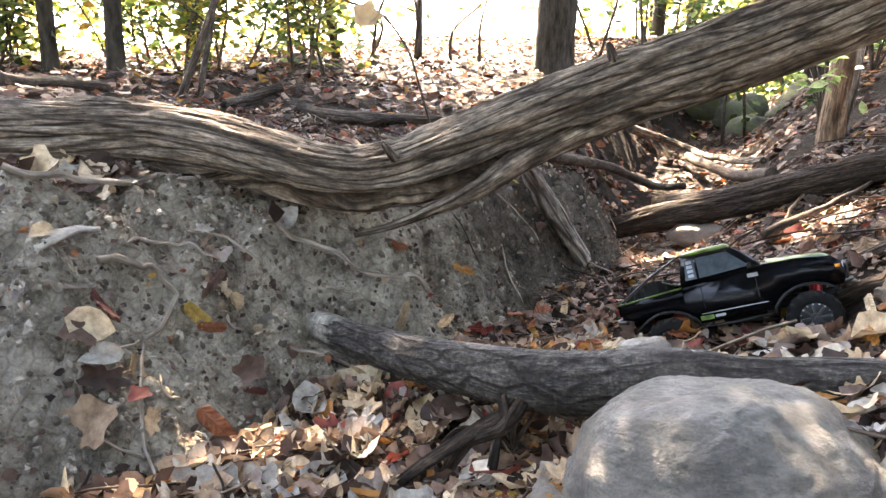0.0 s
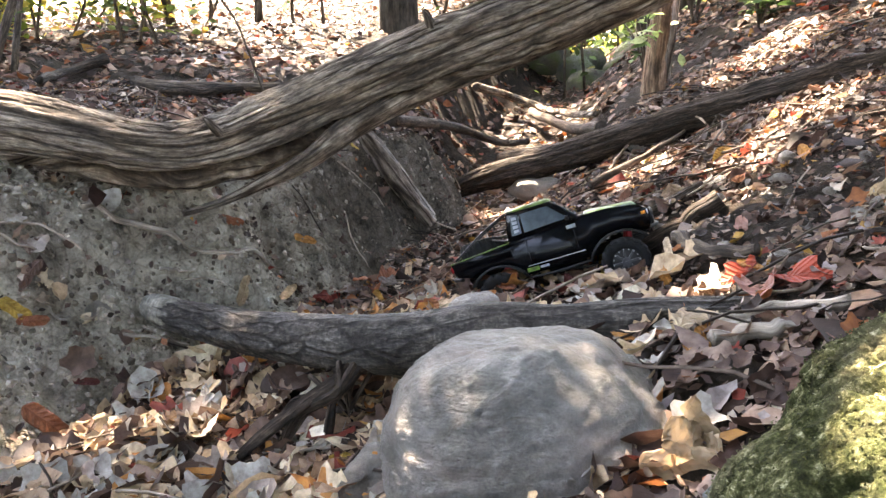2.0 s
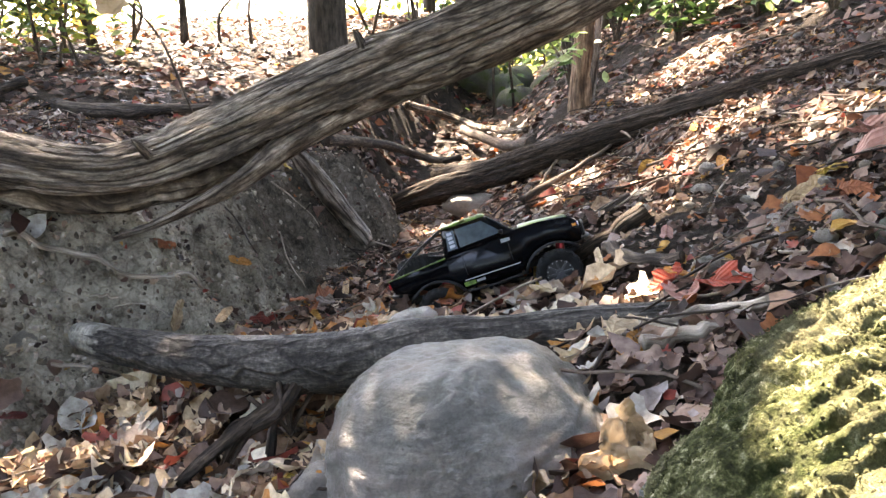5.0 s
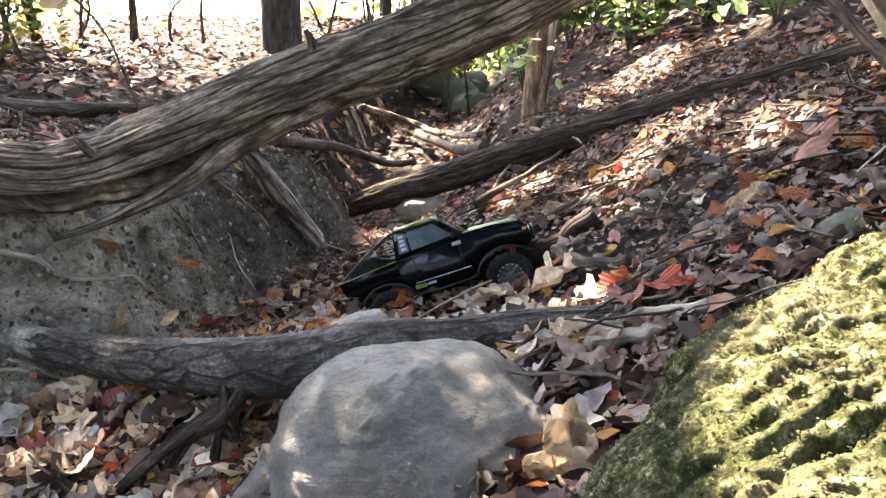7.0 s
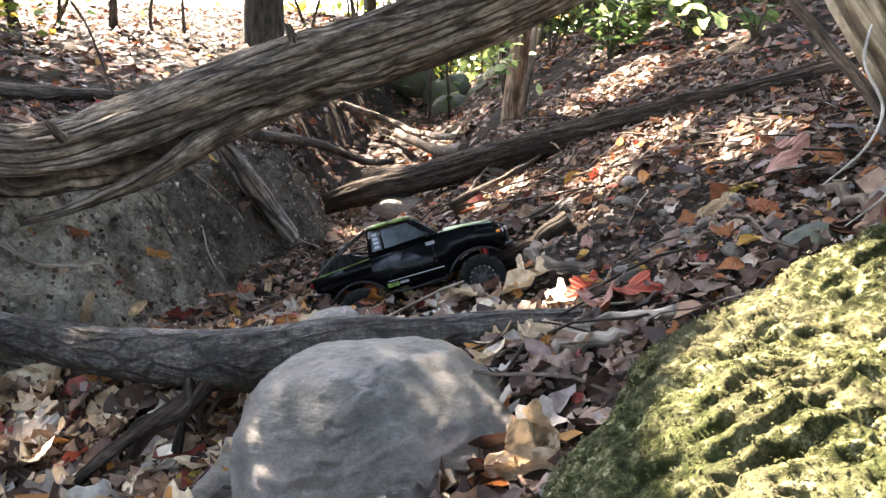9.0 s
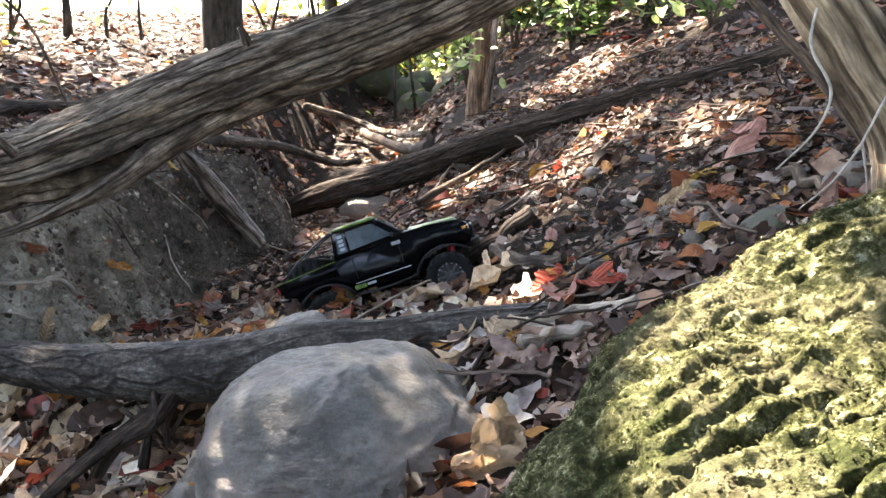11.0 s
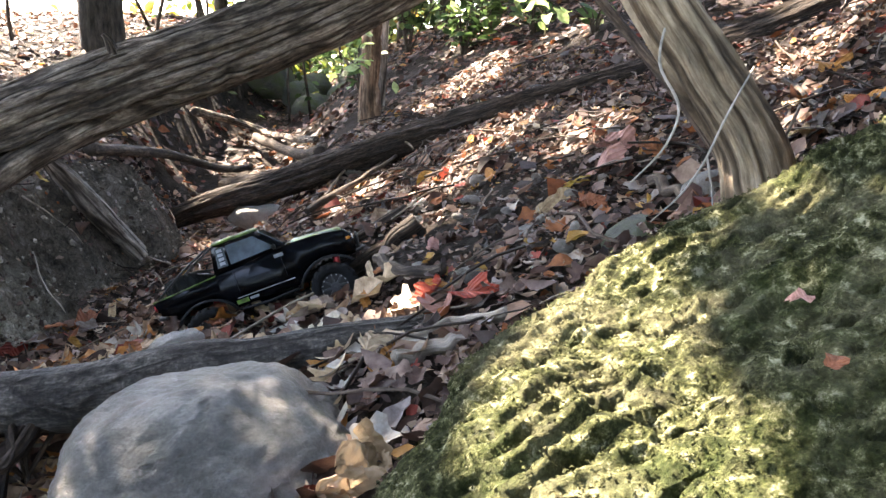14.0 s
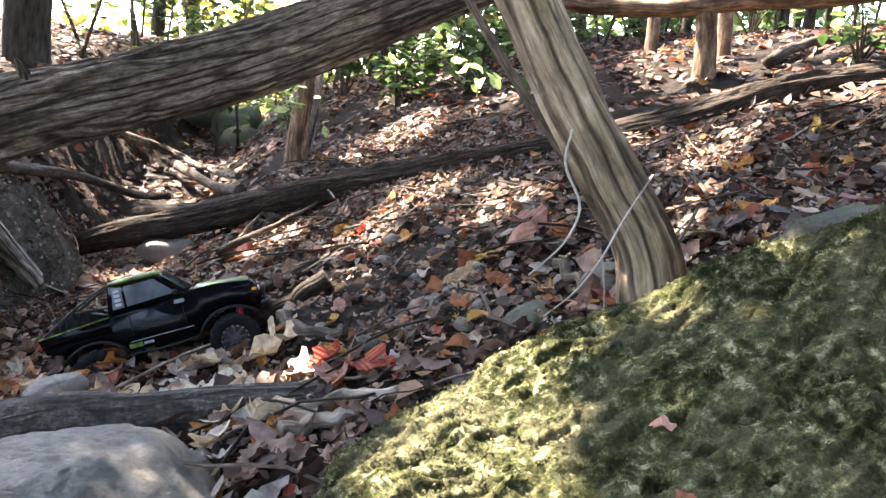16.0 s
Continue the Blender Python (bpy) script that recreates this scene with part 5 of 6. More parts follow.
# the snag's shoot takes the same painted sunlit green
sprig_leaves("shoot_leaves", shoot_tips, 1, 0.01, (0.05, 0.09), snag_rng, SUNLIT_LEAF, snag)

hang = thing("hanging_twig", "thin bare twig with one withered brown leaf", "twig")
limb("stem", "", "", [(-0.75, 2.55, 1.55, 0.005), (-0.4, 2.59, 1.15, 0.005), (-0.23, 2.62, 1.07, 0.0045), (-0.14, 2.64, 0.96, 0.004), (-0.10, 2.65, 0.85, 0.004), (-0.04, 2.65, 0.62, 0.004), (-0.02, 2.66, 0.42, 0.004)], TWIG_WOOD, 50, 8, stick_rough(0.004), parent=hang)
chip = thing("bark_chip", "pale bleached chip of bark on the bank", "bark", pose(-0.755, 1.455, 0.522, 12, -8, 58))
bm = bmesh.new()
outline = [(-0.075, -0.014), (-0.04, -0.022), (0.02, -0.016), (0.07, -0.010), (0.078, 0.004), (0.03, 0.008), (-0.02, 0.016), (-0.06, 0.012)]
face = bm.faces.new([bm.verts.new((x, y, 0.012 * math.cos(x * 30))) for x, y in outline])
for v in bmesh.ops.extrude_face_region(bm, geom=[face])["geom"]:
    if isinstance(v, bmesh.types.BMVert):
        v.co.z += 0.006
bmesh.ops.recalc_face_normals(bm, faces=bm.faces)
bmesh.ops.triangulate(bm, faces=bm.faces)
part("chip", bm, BLEACHED, chip)

# ---- small stones ----
stone("bank_stone", "yellowish stone set in the clay bank", (-0.41, 1.67, 0.262), (0.035, 0.02, 0.038), 51, GREY_STONE)
stone("flat_stone", "grey flat stone behind the ground log", (0.42, 1.52, 0.265), (0.062, 0.036, 0.026), 52, PALE_STONE, (0, -8, 25))
stone("small_stone", "small grey stone beside the boulder", (0.15, 0.97, 0.185), (0.06, 0.055, 0.055), 53, GREY_STONE)
stone("small_stone", "grey stone under the slope log", (1.464, 2.9, 0.42), (0.08, 0.06, 0.05), 54, GREY_STONE)
stone("small_stone", "grey stone at the foot of the leaning tree", (1.20, 0.80, 0.63), (0.075, 0.045, 0.035), 55, GREY_STONE, (0, -15, 20))
stone("small_stone", "flat mossy stone on the slope", (1.02, 0.80, 0.575), (0.06, 0.04, 0.02), 56, GREEN_STONE, (0, -15, 10))
stone("dark_rock", "dark green-grey rock beside the mossy rock", (1.30, 0.42, 0.76), (0.13, 0.07, 0.065), 57, GREEN_STONE, (0, -6, -30), "", 24, 0.35)
pebbles = np.random.default_rng(8)
for n in range(26):
    x, y = pebbles.uniform(0.7, 1.7), pebbles.uniform(0.8, 2.2)
    r = pebbles.uniform(0.010, 0.026)
    stone("pebble", "small rounded pebble in the leaf litter", (x, y, float(ground_z(x, y)) + 0.012), (r * 1.3, r, r * 0.7), 60 + n, GREY_STONE, (0, 0, n * 40), "pebbles on the slope", 6)


# ---- clods on the bank ----
def clods(name, n, seed, size, keep, mat, label):
    rng = np.random.default_rng(seed)
    x, y = rng.uniform(-1.3, 0.8, n), rng.uniform(0.9, 3.2, n)
    ok = (rng.random(n) < keep(x, y))
    x, y = x[ok], y[ok]
    base = np.array([(1, 0, 0), (0.3, 0.95, 0), (-0.8, 0.6, 0), (-0.8, -0.6, 0), (0.3, -0.95, 0), (0.1, 0.05, 0.8), (0, 0, -0.7)])
    fs = [f for i in range(5) for f in ((i, (i + 1) % 5, 5), ((i + 1) % 5, i, 6))]
    templ = [(base * (1 + rng.normal(0, 0.22, base.shape)), fs) for _ in range(6)]
    m = len(x)
    place = np.stack([x, y, ground_z(x, y) + 0.001], -1)
    turn = turn_matrices(ground_normal(x, y), rng.uniform(0, 6.3, m), rng.gamma(2, 0.2, m), rng.uniform(0, 6.3, m))
    me = leaf_mesh(name, place, turn, rng.uniform(*size, m) * rng.uniform(0.5, 1.2, m), rng.integers(0, 6, m), templ)
    me.attributes.new("clay", "FLOAT", "POINT").data.foreach_set("value", np.full(len(me.vertices), 1.0, np.float32))
    return tagged(part_mesh(name, me, mat, ground, label, False), kind="stuff")


# fewer pale clods upstream, where the bank's colour carries the undercut's shade
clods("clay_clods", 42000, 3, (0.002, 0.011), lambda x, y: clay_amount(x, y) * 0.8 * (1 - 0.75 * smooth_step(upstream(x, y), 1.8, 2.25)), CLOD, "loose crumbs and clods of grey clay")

# ---- the radio-controlled truck ----
BODY_BLACK = plain("gloss_black_body", (0.003, 0.0035, 0.0045), 0.22, 0.2, 0.0, 0.3, 20)
BODY_GREEN = plain("lime_green_panel", (0.07, 0.13, 0.018), 0.3, 0.5, 0.0, 0.9, 30)
RUBBER = plain("tyre_rubber", (0.011, 0.011, 0.011), 0.85, 0.2)
RIM = plain("black_plastic_rim", (0.02, 0.02, 0.021), 0.4, 0.5)
BOLT = plain("steel_bolt", (0.5, 0.5, 0.5), 0.3, 0.5, 1.0)
MATT = plain("matt_black_plastic", (0.009, 0.009, 0.009), 0.5, 0.3)
TINT = plain("smoked_window", (0.045, 0.06, 0.07), 0.08, 0.8)
DECAL = plain("white_decal", (0.28, 0.29, 0.31), 0.4, 0.4)
SILVER = plain("silver_trim", (0.35, 0.36, 0.38), 0.3, 0.5, 0.6)
SPOKE = plain("dark_grey_spokes", (0.07, 0.07, 0.073), 0.35, 0.5, 0.4)
AMBER = plain("amber_lens", (0.75, 0.25, 0.03), 0.2, 0.6)
LAMP = plain("clear_lamp_lens", (0.6, 0.62, 0.65), 0.12, 0.6)
RED = plain("red_anodised", (0.45, 0.02, 0.03), 0.3, 0.5, 0.3)


def box(bm, lo, hi, bevel=0.002):
    m = Matrix.LocRotScale([(a + b) / 2 for a, b in zip(lo, hi)], None, [b - a for a, b in zip(lo, hi)])
    made = bmesh.ops.create_cube(bm, size=1, matrix=m)
    if bevel:
        bmesh.ops.bevel(bm, geom=list({e for v in made["verts"] for e in v.link_edges}), offset=bevel, segments=2, affect="EDGES")
    return bm


def prism(points, half, bevel=0.003):
    """A side outline (x, z) drawn out across y."""
    bm = bmesh.new()
    vs = [bm.verts.new((x, -half, z)) for x, z in points]
    face = bm.faces.new(vs)
    out = bmesh.ops.extrude_face_region(bm, geom=[face])
    for v in out["geom"]:
        if isinstance(v, bmesh.types.BMVert):
            v.co.y = half
    bmesh.ops.recalc_face_normals(bm, faces=bm.faces)
    if bevel:
        sharp = [e for e in bm.edges if len(e.link_faces) == 2 and any(len(f.verts) > 4 for f in e.link_faces)]
        bmesh.ops.bevel(bm, geom=sharp, offset=bevel, segments=2, affect="EDGES")
    bmesh.ops.triangulate(bm, faces=[f for f in bm.faces if len(f.verts) > 4])
    return bm


def hull(corners, bevel=0.003):
    bm = bmesh.new()
    for c in corners:
        bm.verts.new(c)
    bmesh.ops.convex_hull(bm, input=bm.verts)
    bmesh.ops.dissolve_limit(bm, angle_limit=0.02, verts=bm.verts, edges=bm.edges)
    if bevel:
        bmesh.ops.bevel(bm, geom=list(bm.edges), offset=bevel, segments=2, affect="EDGES")
    return bm


def bar(name, parent, pts, r, mat, label=""):
    return part_mesh(name, tube_mesh(name, [(*p, r) for p in pts], max(4, 4 * len(pts)), 8), mat, parent, label)


def arc(cx, cz, r, a0, a1, n=9):
    return [(cx + r * math.cos(radians(a0 + (a1 - a0) * i / (n - 1))), cz + r * math.sin(radians(a0 + (a1 - a0) * i / (n - 1)))) for i in range(n)]


def tyre_mesh(radius=0.058, half=0.021):
    """A knobbly tyre about y."""
    na = 72
    prof = [(0.58, -0.85), (0.70, -1.0), (0.84, -1.05), (0.94, -0.95), (0.985, -0.6), (1.0, 0.0), (0.985, 0.6), (0.94, 0.95), (0.84, 1.05), (0.70, 1.0), (0.58, 0.85)]
    v, f = [], []
    for a in range(na):
        lug = 1.0 if a % 4 < 2 else 0.0
        for i, (r, w) in enumerate(prof):
            shift = 1 if (a // 2 + (i > 5)) % 2 else 0
            k = (0.035 if (lug if i < 6 else 1 - lug) else -0.025) * (1 if 2 <= i <= 8 else 0)
            ang = 2 * math.pi * (a + 0.3 * shift) / na
            rr = radius * (r + k)
            v.append((rr * math.cos(ang), half * w, rr * math.sin(ang)))
    m = len(prof)
    for a in range(na):
        b = (a + 1) % na
        f += [(a * m + i, a * m + i + 1, b * m + i + 1, b * m + i) for i in range(m - 1)]
    me = bpy.data.meshes.new("tyre")
    me.from_pydata(v, [], f)
    return me


def rim_mesh(radius=0.0345, half=0.018):
    bm = bmesh.new()
    bmesh.ops.create_cone(bm, cap_ends=False, segments=32, radius1=radius, radius2=radius, depth=2 * half)
    bmesh.ops.create_cone(bm, cap_ends=True, segments=24, radius1=radius * 0.98, radius2=radius * 0.98, depth=half * 0.5)
    for s in (-1, 1):
        bmesh.ops.create_cone(bm, cap_ends=True, segments=20, radius1=radius * 0.32, radius2=radius * 0.32, depth=0.006, matrix=Matrix.Translation((0, 0, s * half * 0.7)))
        for n in range(8):
            m = Matrix.Rotation(n * math.pi / 4, 4, "Z") @ Matrix.Translation((radius * 0.62, 0, s * half * 0.62)) @ Matrix.Diagonal((radius * 0.68, 0.005, 0.006, 1))
            bmesh.ops.create_cube(bm, size=1, matrix=m)
        bmesh.ops.create_cone(bm, cap_ends=True, segments=6, radius1=0.0045, radius2=0.004, depth=0.01, matrix=Matrix.Translation((0, 0, s * half * 0.85)))
    for f in bm.faces:
        c = f.calc_center_median()
        f.material_index = 1 if abs(c.z) > 0.4 * half and math.hypot(c.x, c.y) < 0.97 * radius else 0
    bmesh.ops.rotate(bm, verts=bm.verts, matrix=Matrix.Rotation(math.pi / 2, 3, "X"))
    me = bpy.data.meshes.new("rim")
    bm.to_mesh(me)
    bm.free()
    return me


def bolts_mesh(radius=0.031, half=0.018):
    bm = bmesh.new()
    for s in (-1, 1):
        for n in range(16):
            a = n * math.pi / 8
            bmesh.ops.create_cone(bm, cap_ends=True, segments=6, radius1=0.0016, radius2=0.0014, depth=0.003, matrix=Matrix.Translation((radius * math.cos(a), radius * math.sin(a), s * half)))
    bmesh.ops.rotate(bm, verts=bm.verts, matrix=Matrix.Rotation(math.pi / 2, 3, "X"))
    me = bpy.data.meshes.new("bead_bolts")
    bm.to_mesh(me)
    bm.free()
    return me


def rc_truck(m):
    ob = thing("toy_truck", "black and lime green radio-controlled crawler truck on leaves", "toy truck", m)
    H = 0.082
    side = [(-0.100, 0.150), (-0.102, 0.172), (0.045, 0.176), (0.046, 0.205), (0.14, 0.207), (0.232, 0.222), (0.30, 0.220), (0.372, 0.208), (0.388, 0.190), (0.390, 0.150), (0.385, 0.135)]
    side += arc(0.31, 0.072, 0.078, 52, 168)[0:9] + [(0.228, 0.102), (0.080, 0.102)] + arc(0.0, 0.072, 0.076, 20, 128)
    body = part("body", prism(side, H), BODY_BLACK, ob, "gloss black pickup body shell")
    part("bed_floor", box(bmesh.new(), (-0.098, -0.074, 0.165), (0.043, 0.074, 0.1775), 0.001), BODY_GREEN, ob, "lime green and black bed floor")
    for s in (-1, 1):
        part("bed_side", prism([(-0.102, 0.165), (-0.108, 0.190), (0.048, 0.204), (0.05, 0.165)], 0.005, 0.001), BODY_BLACK, ob).location = (0, s * (H - 0.005), 0)
        part("bed_rail", prism([(-0.108, 0.190), (-0.108, 0.193), (0.048, 0.207), (0.048, 0.204)], 0.006, 0), BODY_GREEN, ob, "lime green rail").location = (0, s * (H - 0.006), 0)
    part("tailgate", box(bmesh.new(), (-0.108, -H + 0.01, 0.16), (-0.100, H - 0.01, 0.190)), BODY_BLACK, ob)
    top, base = 0.293, 0.205
    part("cab", hull([(0.047, s * H, base) for s in (-1, 1)] + [(0.232, s * H, 0.220) for s in (-1, 1)] + [(0.058, s * 0.064, top - 0.006) for s in (-1, 1)] + [(0.172, s * 0.062, top - 0.006) for s in (-1, 1)], 0.004), BODY_BLACK, ob)
    part("roof", hull([(0.056, s * 0.063, top - 0.007) for s in (-1, 1)] + [(0.174, s * 0.061, top - 0.007) for s in (-1, 1)] + [(0.062, s * 0.056, top + 0.002) for s in (-1, 1)] + [(0.164, s * 0.054, top + 0.002) for s in (-1, 1)], 0.002), BODY_GREEN, ob, "lime green roof panel")
    part("hood", hull([(0.243, s * 0.066, 0.219) for s in (-1, 1)] + [(0.372, s * 0.060, 0.206) for s in (-1, 1)] + [(0.246, s * 0.058, 0.2275) for s in (-1, 1)] + [(0.366, s * 0.052, 0.215) for s in (-1, 1)], 0.002), BODY_GREEN, ob, "lime green patterned hood")

    def pane(name, pts, mat, parent, label="", off=0.0012):
        bm = bmesh.new()
        f = bm.faces.new([bm.verts.new(p) for p in pts])
        bm.normal_update()
        out = bmesh.ops.extrude_face_region(bm, geom=[f])
        for v in out["geom"]:
            if isinstance(v, bmesh.types.BMVert):
                v.co += f.normal * off
        bmesh.ops.recalc_face_normals(bm, faces=bm.faces)
        return part(name, bm, mat, parent, label, False)

    def skin(x, z, s, off=0.005):
        """A place on the cab's sloping side."""
        f = (z - 0.21) / (top - 0.006 - 0.21)
        return (x, s * (H - (H - 0.063) * f + off), z)

    for s in (-1, 1):
        a = [skin(0.062, 0.222, s), skin(0.088, 0.222, s), skin(0.088, 0.276, s), skin(0.068, 0.276, s)]
        b = [skin(0.094, 0.222, s), skin(0.206, 0.228, s), skin(0.163, 0.276, s), skin(0.094, 0.276, s)]
        rear_w = pane("window", a if s < 0 else a[::-1], TINT, ob, "smoked side window")
        pane("window", b if s < 0 else b[::-1], TINT, ob, "smoked side window")
        for n in range(4):
            z = 0.228 + n * 0.012
            q = [skin(0.070, z, s, 0.0072), skin(0.083, z, s, 0.0072), skin(0.083, z + 0.008, s, 0.0072), skin(0.070, z + 0.008, s, 0.0072)]
            pane("decal", q if s < 0 else q[::-1], DECAL, rear_w, "white window lettering")
        y = s * (H + 0.0008)
        for name, x0, x1, z0, z1, mat, lab in (("decal", 0.195, 0.218, 0.197, 0.207, DECAL, "white door badge"), ("decal", 0.075, 0.105, 0.109, 0.121, BODY_GREEN, "green rocker badge"), ("decal", 0.108, 0.130, 0.112, 0.119, DECAL, "pale rocker lettering"), ("trim_line", 0.08, 0.225, 0.1255, 0.1275, SILVER, "silver pinstripe")):
            q = [(x0, y, z0), (x1, y, z0), (x1, y, z1), (x0, y, z1)]
            pane(name, q if s < 0 else q[::-1], mat, body, lab)
        for x in (0.09, 0.21):
            q = [(x, y, 0.14), (x + 0.001, y, 0.14), (x + 0.001, y, 0.2), (x, y, 0.2)]
            pane("door_seam", q if s < 0 else q[::-1], MATT, body)
        part("mirror", box(bmesh.new(), (0.198, min(s * H, s * (H + 0.014)), 0.222), (0.208, max(s * H, s * (H + 0.014)), 0.236)), MATT, ob)
        part("headlight", box(bmesh.new(), (0.386, s * 0.058 - 0.014, 0.172), (0.392, s * 0.058 + 0.014, 0.190), 0.003), LAMP, ob, "clear headlight")
        part("marker_light", box(bmesh.new(), (0.372, s * 0.080 - 0.003, 0.176), (0.386, s * 0.080 + 0.003, 0.188), 0.002), AMBER, ob, "amber marker light")
        part("tail_light", box(bmesh.new(), (-0.1115, s * 0.068 - 0.008, 0.165), (-0.107, s * 0.068 + 0.008, 0.184), 0.002), RED, ob, "red tail light")
        part("fender_flare", prism(arc(0.31, 0.072, 0.083, 35, 168, 10) + arc(0.31, 0.072, 0.0765, 168, 35, 10), 0.006, 0), MATT, ob).location = (0, s * (H + 0.003), 0)
        part("fender_flare", prism(arc(0.0, 0.072, 0.081, 20, 150, 10) + arc(0.0, 0.072, 0.0745, 150, 20, 10), 0.006, 0), MATT, ob).location = (0, s * (H + 0.003), 0)
        bar("roll_bar", ob, [(0.056, s * 0.060, 0.288), (-0.02, s * 0.066, 0.248), (-0.095, s * 0.070, 0.196)], 0.0032, MATT, "black roll cage tube")
        bar("roll_bar", ob, [(0.050, s * 0.068, 0.21), (-0.02, s * 0.02, 0.232), (-0.06, -s * 0.06, 0.215)], 0.0026, MATT)
        bar("slider", ob, [(0.075, s * 0.078, 0.094), (0.15, s * 0.083, 0.090), (0.235, s * 0.078, 0.094)], 0.004, MATT)
        part("chassis_rail", box(bmesh.new(), (-0.07, s * 0.03 - 0.004, 0.085), (0.37, s * 0.03 + 0.004, 0.105), 0.001), MATT, ob)
        for x in (0.0, 0.31):
            shock = bar("shock", ob, [(x + 0.012, s * 0.05, 0.065), (x + 0.03, s * 0.045, 0.14)], 0.006, SILVER, "silver shock absorber")
            bar("spring", shock, [(x + 0.016, s * 0.049, 0.08), (x + 0.027, s * 0.046, 0.128)], 0.0085, RED, "red coil spring")
            bar("link", ob, [(x, s * 0.035, 0.05), (0.155, s * 0.03, 0.075)], 0.003, MATT)
    bar("roll_bar", ob, [(-0.018, -0.064, 0.249), (-0.018, 0, 0.254), (-0.018, 0.064, 0.249)], 0.0032, MATT)
    bar("roll_bar", ob, [(-0.092, -0.070, 0.198), (-0.092, 0.0, 0.200), (-0.092, 0.070, 0.198)], 0.0032, MATT)
    w0, w1 = [(0.2265, s * 0.070, 0.231) for s in (-1, 1)], [(0.181, s * 0.056, 0.281) for s in (-1, 1)]
    pane("windshield", [w0[0], w0[1], w1[1], w1[0]], TINT, ob, "smoked windshield", 0.002)
    part("grille", box(bmesh.new(), (0.387, -0.042, 0.160), (0.3925, 0.042, 0.192), 0.002), MATT, ob)
    bar("front_bumper", ob, [(0.37, -0.075, 0.135), (0.402, -0.045, 0.138), (0.408, 0.0, 0.138), (0.402, 0.045, 0.138), (0.37, 0.075, 0.135)], 0.005, MATT)
    bar("front_bumper", ob, [(0.398, -0.035, 0.138), (0.402, -0.025, 0.178), (0.402, 0.025, 0.178), (0.398, 0.035, 0.138)], 0.0035, MATT)
    bar("rear_bumper", ob, [(-0.09, -0.07, 0.14), (-0.118, -0.03, 0.14), (-0.118, 0.03, 0.14), (-0.09, 0.07, 0.14)], 0.005, MATT)
    part("skid_plate", box(bmesh.new(), (0.10, -0.035, 0.066), (0.22, 0.035, 0.088), 0.004), MATT, ob)
    tyre_me, rim_me, bolts_me = tyre_mesh(), rim_mesh(), bolts_mesh()
    for me, mat in ((tyre_me, RUBBER), (rim_me, RIM), (bolts_me, BOLT)):
        me.materials.append(mat)
    rim_me.materials.append(SPOKE)
    rim_me.shade_flat()
    for x in (0.0, 0.31):
        bar("axle", ob, [(x, -0.085, 0.058), (x, 0, 0.058), (x, 0.085, 0.058)], 0.008, MATT)
        part("differential", box(bmesh.new(), (x - 0.02, -0.015, 0.042), (x + 0.02, 0.02, 0.076), 0.008), RED if x == 0 else MATT, ob, "red gear case" if x == 0 else "")
    spots = [pose(x, s * 0.098, 0.058) for x in (0.0, 0.31) for s in (-1, 1)] + [pose(-0.03, 0.0, 0.200, 78, 0, 0)]
    for n, place in enumerate(spots):
        tyre = new("tyre", tyre_me)
        tyre.parent, tyre.matrix_local = ob, place
        tagged(tyre, "knobbly black rubber tyre" if n < 4 else "spare tyre lying in the bed")
        for name, me in (("rim", rim_me), ("bead_bolts", bolts_me)):
            child = new(name, me)
            child.parent = tyre
            tagged(child, kind="stuff" if name == "bead_bolts" else "")
    squat = ("axle", "differential", "link", "tyre", "shock", "chassis_rail", "skid_plate")
    for child in ob.children:
        if child.name.split(".")[0] not in squat:
            for some in (child, *child.children):
                for v in some.data.vertices:
                    v.co.z = 0.088 + (v.co.z - 0.1) * 0.87
        elif child.name.startswith("tyre") and child.location.z > 0.1:
            child.location.z -= 0.024
    return ob


REAR, FRONT = Vector((0.545, 1.655, 0.176)), Vector((0.86, 1.555, 0.280))
ahead = (FRONT - REAR).normalized()
lift = Vector((-0.25, 0.27, 1.0))
over = (lift - ahead * lift.dot(ahead)).normalized()
left = over.cross(ahead)
truck_pose = Matrix((ahead, left, over)).transposed().to_4x4()
truck_pose.translation = REAR + left * 0.098
rc_truck(truck_pose)

# ---- leaf litter ----
litter("leaf_litter", np.random.default_rng(9), 6500, (-0.9, 0.85), (0.5, 1.9), (0.045, 0.118), lambda x, y: litter_keep(x, y) * (1 - smooth_step(across(x, y), -0.15, 0.3)), "large tan and brown fallen leaves in the gully floor", ground, 0.7, 0.020, LEAF_PALE)
litter("leaf_litter", np.random.default_rng(1), 20000, (-1.2, 2.6), (0.4, 3.4), (0.020, 0.058), lambda x, y: litter_keep(x, y) * np.where((across(x, y) < -0.2) & (y < 1.9), 0.2, 1.0), "deep fallen leaves, brown with orange and red ones", ground, 0.7, 0.016)
litter("leaf_litter", np.random.default_rng(2), 56000, (-4.5, 7.0), (-4.0, 9.0), (0.035, 0.080), litter_keep, "fallen leaves over the plateau and slope", ground, 0.5, 0.012, LEAF_FAR, SCRAPS)
litter("leaf_litter", np.random.default_rng(6), 900, (-1.3, 0.5), (0.9, 2.8), (0.010, 0.036), lambda x, y: 0.6 * clay_amount(x, y), "small dark leaf scraps caught on the clay bank", ground, 0.5)
litter("leaf_litter", np.random.default_rng(3), 52000, (-0.9, 2.5), (0.5, 3.6), (0.008, 0.026), lambda x, y: litter_keep(x, y) ** 0.5, "crumbled leaf scraps", ground, 0.9, 0.012, None, SCRAPS)
twig_bend = [spline([(-0.5, 0, 0), (-0.15, 0.05 * q, 0.03), (0.2, -0.03 * q, 0.02), (0.5, 0.04, 0.0)], 5) for q in (-1, 0.5, 1.6)]
